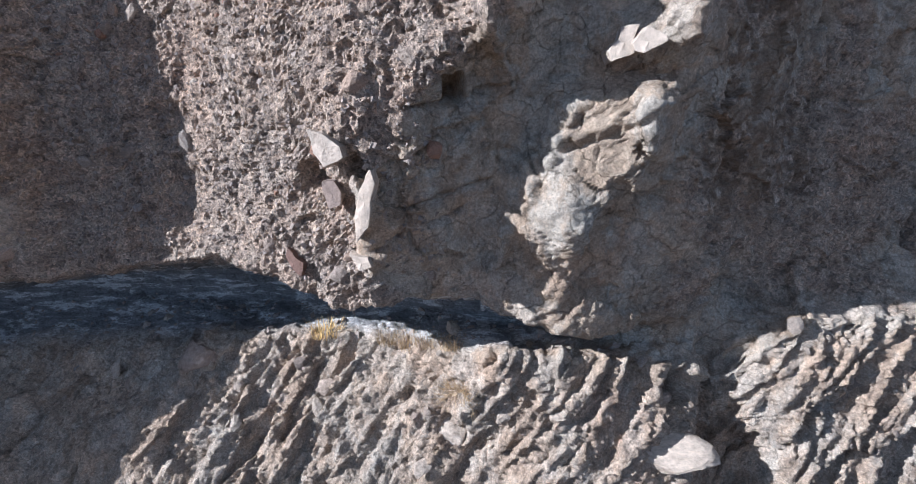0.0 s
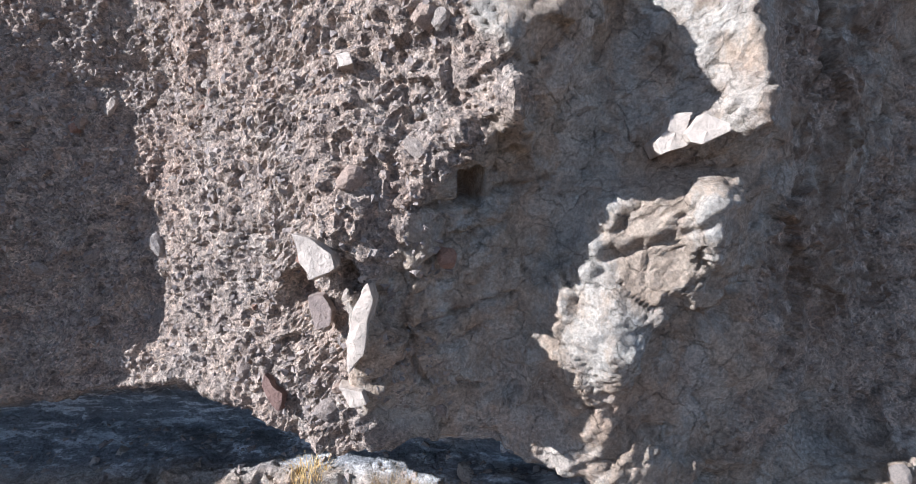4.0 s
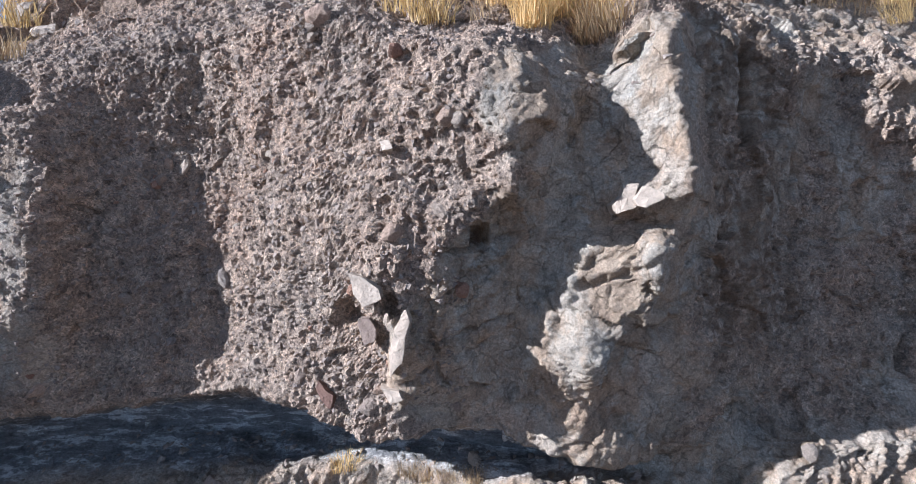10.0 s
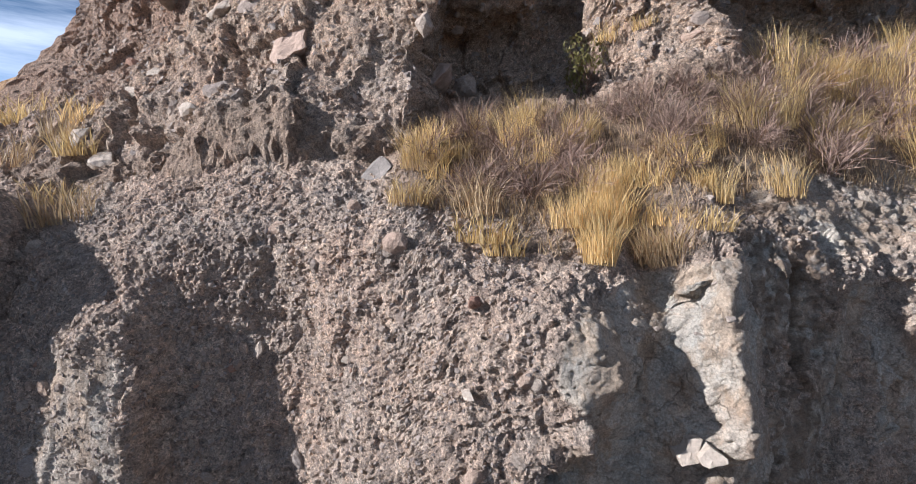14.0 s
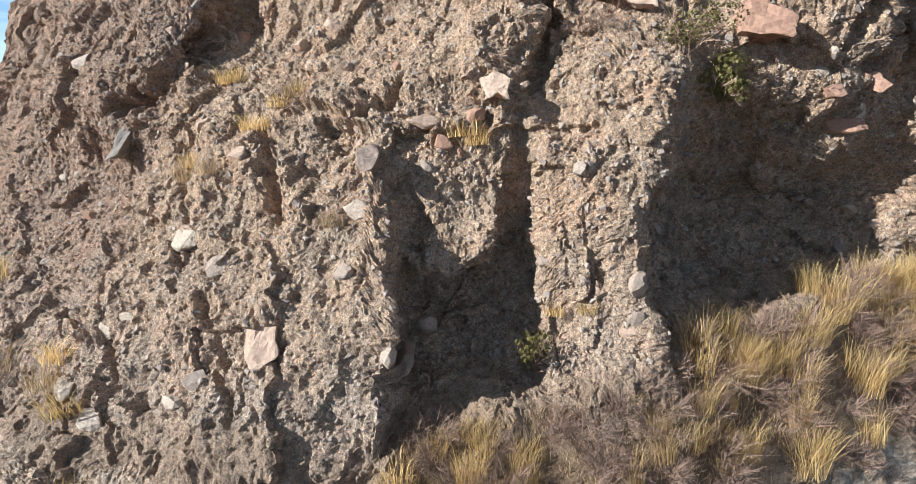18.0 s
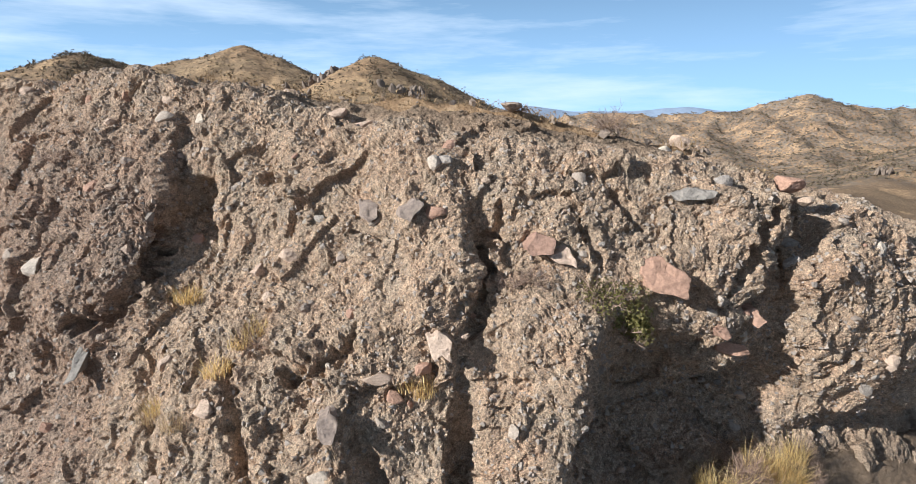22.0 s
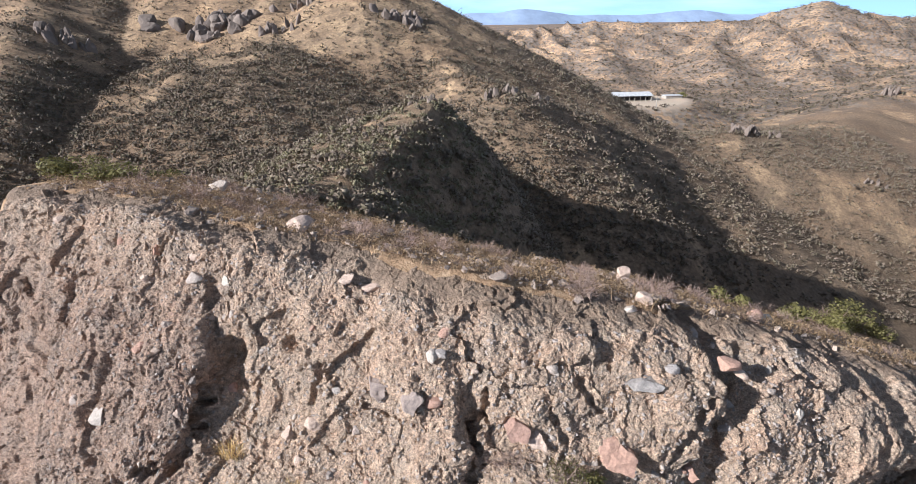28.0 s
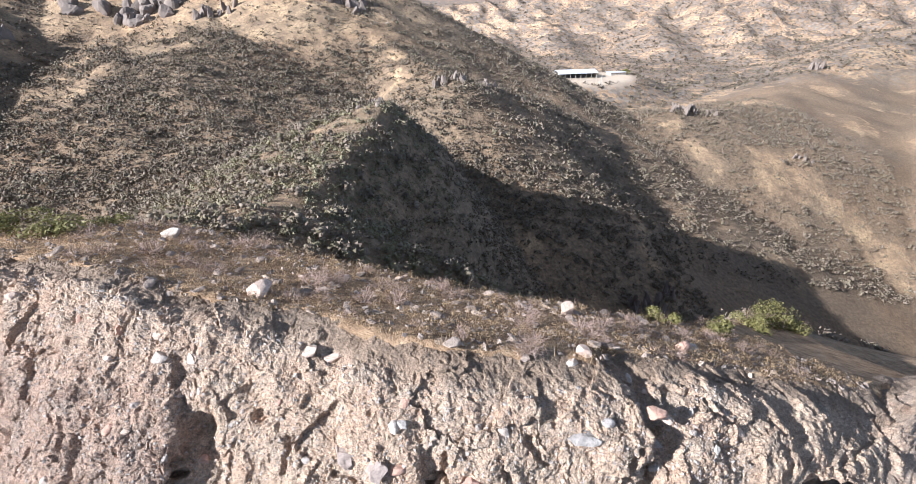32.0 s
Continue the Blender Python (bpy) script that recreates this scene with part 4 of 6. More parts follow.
low_d += flank * (ribs * 0.07 + slabs * 0.16 + f1 * 0.04 + f2 * 0.02) + (1 - cong) * (1 - flank) * slabs * 0.15 * ramp(Z, 2.4, 3.0)
low_d = trench(low, low_d, [(2.75, 8.1), (2.68, 6.3), (2.9, 5.4)], 0.07, 0.18)
low_d = trench(low, low_d, [(3.6, 7.9), (3.4, 6.6)], 0.14, 0.32)
low_d = trench(low, low_d, [(4.25, 7.2), (4.35, 5.4), (4.1, 4.2)], 0.06, 0.14)
low_d = trench(low, low_d, [(-2.7, 7.3), (-2.95, 6.2), (-3.0, 5.3), (-3.25, 4.6)], 0.06, 0.07)
low_d = trench(low, low_d, [(-0.75, 4.05), (-0.2, 4.25), (0.35, 4.45)], 0.04, 0.10)
low_d = trench(low, low_d, [(-0.5, 5.2), (0.15, 5.25), (0.6, 5.45)], 0.05, 0.12)
low_d = trench(low, low_d, [(-0.55, 4.1), (-0.5, 3.6), (0.1, 3.5)], 0.04, 0.10)
low_d = trench(low, low_d, [(-0.91, 3.65), (-0.57, 3.87), (-0.18, 3.98), (0.06, 4.1)], 0.05, 0.10)
low_d = trench(low, low_d, [(-0.42, 4.71), (-0.24, 4.94), (-0.1, 4.98)], 0.06, 0.10)
low_d = trench(low, low_d, [(-0.09, 5.03), (0.13, 5.13), (0.31, 5.22), (0.56, 5.46)], 0.07, -0.10)
low_d = trench(low, low_d, [(0.33, 6.14), (0.29, 5.89), (0.42, 5.69), (0.56, 5.54)], 0.10, -0.12)
low_d = trench(low, low_d, [(1.1, 4.86), (1.54, 5.04), (1.86, 5.17), (2.12, 5.25)], 0.09, -0.05)
low_d = trench(low, low_d, [(1.1, 4.74), (1.54, 4.92), (1.86, 5.05)], 0.04, 0.03)
bench = 1 - ramp(low_at, 2.0, 2.35)
leant = cell @ np.array([[1.9, 0.0, -0.5], [0.0, 1.0, 0.0], [-1.0, 0.0, 0.6]])
low_d += bench * (chunks(leant, 0.55, 10) * 0.16 + chunks(leant, 0.26, 11) * 0.09 + chunks(cell, 0.15, 12) * 0.04).reshape(X.shape)
low_d *= (1 - 0.6 * shelf) * (1 - 0.45 * pale)
# a square socket, small niches and pits
socket = np.maximum(np.abs(X + 0.03 + 0.1 * (Z - 5.34)) / 0.115, np.abs(Z - 5.34) / 0.15)
low_d -= 0.34 * ramp(1.06 - socket, 0.0, 0.14) * (np.abs(low[..., 1] - 5.5) < 0.5)
low_d = carve(low, low_n, low_d, [(-1.66, 5.95, 4.45, 0.24, 0.34), (-1.08, 5.65, 4.60, 0.20, 0.28), (2.22, 5.72, 4.26, 0.20, 0.10), (2.0, 5.65, 4.28, 0.16, 0.12), (1.70, 5.5, 4.36, 0.14, 0.10), (2.72, 6.05, 1.84, 0.26, 0.4), (2.95, 6.1, 1.8, 0.2, 0.3), (0.95, 6.5, 2.2, 0.35, 0.2), (-0.1, 6.4, 1.05, 0.28, 0.2)])
low_d = low_d * ramp(low_at, 0.0, 0.4)
low_p = low + low_n * low_d[..., None]
cliff_wall = new("cliff_wall", grid_mesh("cliff_wall", low_p, ROCK, True))
tagged(cliff_wall, "weathered grey conglomerate and pale sandstone cliff face over a dark crevice", "cliff", kind="structure")
crumbly = 0.75 * ramp(X + wob, 2.55, 2.95) * (1 - ramp(X + wob, 3.7, 4.3)) * ramp(Z, 3.4, 4.4) * ramp(small + 0.5 * lump, -0.25, 0.1)
# broken facets in the conglomerate, worn faces in the sandstone
worn = np.repeat((cong[:-1, :-1] < 0.5).ravel(), 2)
cliff_wall.data.polygons.foreach_set("use_smooth", worn)
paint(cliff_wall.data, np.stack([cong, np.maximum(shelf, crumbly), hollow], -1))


def behind(back, drop):
    """A line behind the crest, laid on the land there."""
    x = np.linspace(-60, 60, 161)
    y = crest_y(x) + back
    return np.stack([x, y, land(x, y) - drop], -1)


UPPER = [UNDER, SHELF, NOOK, TIER_13, TIER_14, TIER_16, TIER_18, TIER_20, TIER_22, CREST, behind(3.2, -0.02), behind(5.0, 0.6)]
xs_up = spaced([(-55, -22, 0.5), (-22, -17.5, 0.10), (-17.5, 17.5, 0.052), (17.5, 22, 0.062), (22, 33, 0.11), (33, 55, 0.5)])
up, up_at = cliff_base(UPPER, xs_up, 0.053, 0.16, (0.9, 9.8))
up_n = normals(blur(up, 16))
up = blur(up, 2)
cell = up.reshape(-1, 3)
X, Z = up[..., 0], up[..., 2]
big = perlin(cell, 3.2, 31).reshape(X.shape) * 0.30 + perlin(cell, 1.2, 32).reshape(X.shape) * 0.20
lump = perlin(cell, 0.5, 33).reshape(X.shape)
small = perlin(cell, 0.22, 34).reshape(X.shape)
tiny = perlin(cell, 0.11, 35).reshape(X.shape)
stone = cobbles(cell, 0.30, 3).reshape(X.shape)
gap = ramp(perlin(cell, 0.9, 36).reshape(X.shape), 0.0, 0.3)
slant = cell @ np.array([[1.0, 0, 0], [0, 1.0, 0.0], [0.55, 0, 0.25]])
rill = np.abs(perlin(slant * np.array([1.6, 0.5, 1.0]), 1.1, 37).reshape(X.shape))
f0, f1, f2, f3, f4 = (chunks(cell + 0.06 * small.reshape(-1, 1) + 0.25 * lump.reshape(-1, 1), s, k).reshape(X.shape) for s, k in ((2.3, 9), (1.1, 4), (0.42, 5), (0.19, 6), (0.11, 8)))
thin = np.maximum(crack(cell, 1.7, 63, 0.02), 0.7 * crack(cell, 0.7, 64, 0.02)).reshape(X.shape)
knob = np.maximum(perlin(cell, 0.8, 55), 0).reshape(X.shape)
up_d = 1.3 * big + knob * 0.06 + lump * 0.040 + small * 0.036 + tiny * 0.030 + stone * gap * 0.08 + f0 * 0.32 + f1 * 0.13 + f2 * 0.045 + f3 * 0.036 + f4 * 0.022 - thin * 0.06
up_d -= (0.22 - rill) * 0.22 * (rill < 0.22) * (1 - ramp(Z, 14.5, 17.0)) * ramp(-X, 2.0, 4.0)
up_d -= 0.09 * ramp(perlin(cell, 0.5, 66).reshape(X.shape), 0.30, 0.42) + 0.05 * ramp(perlin(cell, 0.26, 67).reshape(X.shape), 0.32, 0.42)
up_d = carve(up, up_n, up_d, [(-7.0, 19.7, 21.7, 0.85, 0.8), (-7.2, 19.5, 20.9, 0.8, 0.4), (-4.4, 18.7, 22.5, 0.45, 0.4)])
for line, width, depth in (
        ([(-8.0, 20.2), (-8.5, 19.2), (-9.3, 18.0), (-10.7, 17.6)], 0.45, 0.9), ([(2.75, 20.8), (2.5, 19.2), (2.2, 18.2)], 0.35, 0.5),
        ([(-3.6, 17.1), (-2.6, 17.4), (-1.6, 17.9)], 0.28, 0.5), ([(-5.3, 17.1), (-4.9, 16.0), (-4.6, 15.0)], 0.30, 0.45),
        ([(11.7, 21.4), (11.0, 20.4), (10.6, 19.4)], 0.30, 0.5), ([(12.5, 20.6), (11.9, 19.4), (11.2, 18.5)], 0.40, 0.8),
        ([(3.3, 21.6), (3.0, 20.6)], 0.35, 0.4), ([(7.0, 22.0), (7.5, 21.0)], 0.30, 0.35), ([(5.7, 21.0), (6.1, 20.2)], 0.25, 0.35),
        ([(-10.8, 13.6), (-9.6, 12.4), (-8.4, 11.0)], 0.16, 0.28), ([(-8.2, 16.2), (-7.6, 14.6), (-7.0, 13.0)], 0.14, 0.25),
        ([(-6.2, 13.0), (-5.6, 11.6), (-5.1, 10.8)], 0.14, 0.25), ([(-12.5, 21.5), (-13.0, 20.0), (-13.6, 18.8)], 0.25, 0.35),
        ([(-3.0, 21.8), (-3.4, 20.6)], 0.22, 0.3), ([(-1.2, 13.9), (-1.0, 14.9), (-1.4, 15.8)], 0.22, 0.35), ([(0.9, 17.6), (0.6, 16.8)], 0.22, 0.3)):
    up_d = trench(up, up_d, line, width, depth)
top = ramp(up_at, 9.1, 9.6) * np.ones_like(X)
up_d = up_d * (1 - 0.35 * top) * (1 - ramp(up_at, 10.2, 10.8))
up_p = up + up_n * up_d[..., None]
cliff_slope = new("cliff_slope", grid_mesh("cliff_slope", up_p, ROCK))
tagged(cliff_slope, "steep brown conglomerate slope studded with stones below a rounded crest", "cliff", kind="structure")
paint(cliff_slope.data, np.stack([np.ones_like(X), np.maximum(top * 0.75, 0.5 * (1 - ramp(up_at, 1.2, 1.8))), 0 * X], -1))

# the land: one sheet to the horizon
xs_land = spaced([(-4800, -1500, 250), (-1500, -500, 30), (-500, -120, 5), (-120, -40, 2.0), (-40, 60, 1.0), (60, 140, 1.8), (140, 420, 6), (420, 1500, 15), (1500, 4801, 250)])
ys_land = spaced([(-2500, -200, 200), (-200, 0, 12), (0, 12, 3), (12, 70, 0.8), (70, 140, 1.5), (140, 400, 4), (400, 1200, 10), (1200, 4801, 150)])
lx, ly = np.meshgrid(xs_land, ys_land)
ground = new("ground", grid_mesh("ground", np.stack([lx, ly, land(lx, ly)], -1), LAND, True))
layer = ground.data.color_attributes.new("scrub", "FLOAT_COLOR", "POINT")
growth = cover(lx, ly).reshape(-1, 1)
layer.data.foreach_set("color", np.concatenate([growth, growth, growth, np.ones_like(growth)], -1).astype(np.float32).ravel())
tagged(ground, "dry grassy hills and valley under dark scrub", "ground", kind="structure")


# ---- helpers for things ----
rng = np.random.RandomState(11)


def part(name, bm, mat, parent, label=""):
    """Links a bmesh as one mesh object under a thing or a part."""
    me = bpy.data.meshes.new(name)
    bm.to_mesh(me)
    bm.free()
    me.materials.append(mat)
    ob = new(name, me)
    if parent is not None:
        ob.parent = parent
    return tagged(ob, label)


def mesh_of(name, verts, faces, mat, smooth=False):
    """A mesh from arrays of points and equal-sided faces."""
    verts, faces = np.asarray(verts, np.float32), np.asarray(faces, np.int32)
    side = faces.shape[1]
    me = bpy.data.meshes.new(name)
    me.vertices.add(len(verts))
    me.vertices.foreach_set("co", verts.ravel())
    me.loops.add(faces.size)
    me.loops.foreach_set("vertex_index", faces.ravel())
    me.polygons.add(len(faces))
    me.polygons.foreach_set("loop_start", np.arange(0, faces.size, side, dtype=np.int32))
    me.polygons.foreach_set("use_smooth", np.full(len(faces), smooth))
    me.update(calc_edges=True)
    me.materials.append(mat)
    return me


def turns(count, tilt=math.pi):
    """Random rotations (count, 3, 3): a spin round z and a tilt up to the given angle."""
    a, b, c = rng.uniform(0, 2 * math.pi, count), rng.uniform(0, tilt, count), rng.uniform(0, 2 * math.pi, count)

    def about_z(t):
        z, o = np.zeros_like(t), np.ones_like(t)
        return np.stack([np.cos(t), -np.sin(t), z, np.sin(t), np.cos(t), z, z, z, o], -1).reshape(-1, 3, 3)

    z, o = np.zeros_like(b), np.ones_like(b)
    about_x = np.stack([o, z, z, z, np.cos(b), -np.sin(b), z, np.sin(b), np.cos(b)], -1).reshape(-1, 3, 3)
    return about_z(a) @ about_x @ about_z(c)


def strewn(name, shapes, places, sizes, mat, tilt=math.pi, smooth=False):
    """One mesh of many copies of the given shapes (points, faces), turned at random."""
    which = rng.randint(0, len(shapes), len(places))
    verts, faces, base = [], [], 0
    sizes = np.broadcast_to(np.asarray(sizes, float).reshape(len(places), -1), (len(places), 3))
    for k, (sv, sf) in enumerate(shapes):
        mine = np.flatnonzero(which == k)
        if not len(mine):
            continue
        v = np.einsum("nij,nkj->nki", turns(len(mine), tilt), sv[None] * sizes[mine][:, None]) + places[mine][:, None]
        f = sf[None] + base + (np.arange(len(mine)) * len(sv))[:, None, None]
        verts.append(v.reshape(-1, 3))
        faces.append(f.reshape(-1, sf.shape[1]))
        base += len(sv) * len(mine)
    return mesh_of(name, np.concatenate(verts), np.concatenate(faces), mat, smooth)


def hull(points, seed, flat=0.7, long=1.0):
    """A broken stone about one across: points and triangles."""
    r = np.random.RandomState(seed)
    p = r.normal(size=(points, 3))
    p = np.sign(p) * np.abs(p) ** 0.6
    p = p / np.linalg.norm(p, axis=1)[:, None] * r.uniform(0.8, 1.0, (points, 1)) * np.array([0.5 * long, 0.5, 0.5 * flat])
    bm = bmesh.new()
    for q in p:
        bm.verts.new(q)
    out = bmesh.ops.convex_hull(bm, input=bm.verts)
    bmesh.ops.delete(bm, geom=[v for v in bm.verts if not v.link_faces], context="VERTS")
    bmesh.ops.triangulate(bm, faces=bm.faces)
    bm.verts.index_update()
    v = np.array([w.co[:] for w in bm.verts])
    f = np.array([[w.index for w in g.verts] for g in bm.faces])
    bm.free()
    return v, f


def chipped(planes, seed, level, flat=0.75, long=1.0, grain=0.03):
    """A stone about one across with broken faces and worn edges: points and triangles."""
    r = np.random.RandomState(seed)
    bm = bmesh.new()
    bmesh.ops.create_icosphere(bm, subdivisions=level, radius=1.0)
    d = np.array([w.co[:] for w in bm.verts])
    f = np.array([[w.index for w in g.verts] for g in bm.faces])
    bm.free()
    n = r.normal(size=(planes, 3))
    n = n / np.linalg.norm(n, axis=1)[:, None]
    far = r.uniform(0.58, 0.95, planes)
    reach = far[None] / np.maximum(d @ n.T, 0.12)
    reach = -np.log(np.exp(-reach * 85).sum(1)) / 85
    reach = np.minimum(reach, 1.25) + grain * (perlin(d + seed, 0.5, 3) * 2 + perlin(d + seed, 0.22, 4) * 1.4)
    return d * reach[:, None] * np.array([0.5 * long, 0.5, 0.5 * flat]), f


FRAGMENTS = [hull(9, s, 0.8) for s in range(10)]
STONES = [chipped(9, 20 + s, 2, 0.7 + 0.05 * (s % 4), 1.0 + 0.15 * (s % 3)) for s in range(10)]
BOULDERS = [chipped(9, 50 + s, 4, 0.8, 1.0 + 0.08 * s, 0.03) for s in range(6)]
ROUGH = [chipped(9, 90 + s, 3, 0.75, 1.0 + 0.08 * s, 0.04) for s in range(6)]
SLABS = [chipped(8, 70 + s, 4, 0.40, 1.5, 0.03) for s in range(4)]


def stone_material(name, tones, grain=9.0, mixed=1.0):
    m, n, l, bsdf = material(name)
    at = n.new("ShaderNodeTexCoord").outputs["Object"]
    pick = ramp_node(n, l, n.new("ShaderNodeObjectInfo").outputs["Random"], [(i / (len(tones) - 1), t) for i, t in enumerate(tones)])
    island = ramp_node(n, l, n.new("ShaderNodeNewGeometry").outputs["Random Per Island"], [(0.0, (0.62, 0.62, 0.64)), (0.5, (1.0, 0.97, 0.94)), (1.0, (1.35, 1.28, 1.2))])
    colour = mix_node(n, l, mixed, pick, island, "MULTIPLY")
    spot = noise_node(n, l, at, grain, 6.0, 0.7)
    colour = mix_node(n, l, 1.0, colour, ramp_node(n, l, spot, [(0.28, (0.62, 0.62, 0.62)), (0.72, (1.25, 1.25, 1.25))]), "MULTIPLY")
    l.new(colour, bsdf.inputs["Base Color"])
    bsdf.inputs["Roughness"].default_value = 0.88
    bsdf.inputs["Specular IOR Level"].default_value = 0.25
    l.new(bump_node(n, l, noise_node(n, l, at, grain * 6, 5.0, 0.7), 0.7, 0.02, bump_node(n, l, spot, 0.8, 0.06)), bsdf.inputs["Normal"])
    return m


GREY_STONE = stone_material("grey_stone", [(0.26, 0.225, 0.20), (0.38, 0.325, 0.28), (0.33, 0.27, 0.23), (0.46, 0.40, 0.34), (0.29, 0.265, 0.25)])
PALE_STONE = stone_material("pale_stone", [(0.38, 0.335, 0.285), (0.47, 0.415, 0.355), (0.42, 0.37, 0.31)])
RED_STONE = stone_material("red_stone", [(0.31, 0.19, 0.145), (0.38, 0.245, 0.185), (0.34, 0.215, 0.16)])
PEBBLE = stone_material("conglomerate_pebble", [(0.38, 0.320, 0.275), (0.39, 0.33, 0.28)], 9.0, 0.5)
PINK_STONE = stone_material("pink_stone", [(0.41, 0.315, 0.255), (0.48, 0.375, 0.30)])


def plant_material(name, tones, rough=0.7, through_leaf=0.0):
    """Tones change from leaf to leaf and from plant to plant."""
    m, n, l, bsdf = material(name)
    island = ramp_node(n, l, n.new("ShaderNodeNewGeometry").outputs["Random Per Island"], [(i / (len(tones) - 1), t) for i, t in enumerate(tones)])
    each = ramp_node(n, l, n.new("ShaderNodeObjectInfo").outputs["Random"], [(0.0, (0.78, 0.76, 0.72)), (1.0, (1.15, 1.12, 1.08))])
    colour = mix_node(n, l, 1.0, island, each, "MULTIPLY")
    l.new(colour, bsdf.inputs["Base Color"])
    bsdf.inputs["Roughness"].default_value = rough
    bsdf.inputs["Specular IOR Level"].default_value = 0.2
    if through_leaf:
        glow, both, out = n.new("ShaderNodeBsdfTranslucent"), n.new("ShaderNodeMixShader"), n["Material Output"]
        l.new(colour, glow.inputs[0])
        both.inputs[0].default_value = through_leaf
        l.new(bsdf.outputs[0], both.inputs[1])
        l.new(glow.outputs[0], both.inputs[2])
        l.new(both.outputs[0], out.inputs[0])
    return m


GOLD_GRASS = plant_material("golden_grass", [(0.46, 0.33, 0.15), (0.72, 0.54, 0.25), (0.90, 0.72, 0.40), (0.76, 0.57, 0.26), (0.50, 0.36, 0.18)], 0.5, 0.42)
STRAW = plant_material("straw_grass", [(0.44, 0.32, 0.19), (0.60, 0.47, 0.29), (0.34, 0.23, 0.13)], 0.6, 0.25)
DEAD_GRASS = plant_material("dead_grass", [(0.22, 0.145, 0.085), (0.36, 0.245, 0.14), (0.50, 0.36, 0.21)], 0.7, 0.3)
TWIGS = plant_material("dry_twigs", [(0.17, 0.115, 0.092), (0.31, 0.225, 0.185), (0.40, 0.285, 0.225)], 0.85)
GREEN_LEAF = plant_material("green_leaves", [(0.115, 0.105, 0.034), (0.19, 0.172, 0.06), (0.27, 0.238, 0.095)], 0.6, 0.3)
SCRUB = plant_material("hillside_scrub", [(0.110, 0.084, 0.062), (0.150, 0.116, 0.086), (0.180, 0.142, 0.108), (0.145, 0.126, 0.076), (0.21, 0.168, 0.130)], 0.85)
SCRUB_GREEN = plant_material("green_scrub", [(0.150, 0.134, 0.076), (0.205, 0.182, 0.106), (0.195, 0.165, 0.110)], 0.8)


def blades(count, height, spread, width, lean, seed):
    """A tuft of bent, tapering blades: points and quads."""
    r = np.random.RandomState(seed)
    a, d = r.uniform(0, 2 * math.pi, count), spread * np.sqrt(r.uniform(0, 1, count))
    root = np.stack([np.cos(a) * d, np.sin(a) * d, np.zeros(count) - 0.05], -1)
    way = a + r.normal(0, 1.3, count)
    tall = height * r.uniform(0.3, 1.0, count)
    out = lean * tall * r.uniform(0.15, 1.0, count)
    side = np.stack([-np.sin(way + r.normal(0, 0.8, count)), np.cos(way), np.zeros(count)], -1)
    verts, faces = [], []
    for k, (s, w) in enumerate(((0.0, 1.0), (0.4, 0.85), (0.75, 0.6), (1.0, 0.12))):
        mid = root + np.stack([np.cos(way) * out * s ** 1.8, np.sin(way) * out * s ** 1.8, tall * (s - 0.18 * lean * s * s)], -1)
        verts += [mid - side * (width * w / 2), mid + side * (width * w / 2)]
    v = np.stack(verts, 1).reshape(-1, 3)
    base = np.arange(count)[:, None] * 8
    faces = np.concatenate([np.stack([base[:, 0] + 2 * k, base[:, 0] + 2 * k + 1, base[:, 0] + 2 * k + 3, base[:, 0] + 2 * k + 2], -1) for k in range(3)])
    return v, faces


def twig_ball(count, radius, height, width, seed):
    """A rounded tangle of thin twigs that branch from the root: points and quads."""
    r = np.random.RandomState(seed)
    v, f = [], []

    def stick(p, q, w):
        d = (q - p) / max(np.linalg.norm(q - p), 1e-6)
        s = np.cross(d, r.normal(size=3))
        s = s / max(np.linalg.norm(s), 1e-6) * w / 2
        b = len(v)
        v.extend([p - s, p + s, q + s * 0.5, q - s * 0.5])
        f.append([b, b + 1, b + 2, b + 3])

    for _ in range(count):
        a, u = r.uniform(0, 2 * math.pi), r.uniform(0.05, 1.0)
        tip = np.array([math.cos(a) * radius * math.sqrt(1 - u * u * 0.8), math.sin(a) * radius * math.sqrt(1 - u * u * 0.8), height * u]) * r.uniform(0.75, 1.05)
        fork = tip * r.uniform(0.4, 0.65) + r.normal(0, 0.05, 3) * radius
        stick(np.array([0, 0, -0.05]) + r.normal(0, 0.06, 3) * radius, fork, width * 1.6)
        for _ in range(4):
            end = tip + r.normal(0, 0.20, 3) * radius
            stick(fork, end, width)
            for _ in range(2):
                stick(fork + (end - fork) * r.uniform(0.4, 0.9), end + r.normal(0, 0.14, 3) * radius, width * 0.7)
    return np.array(v), np.array(f)


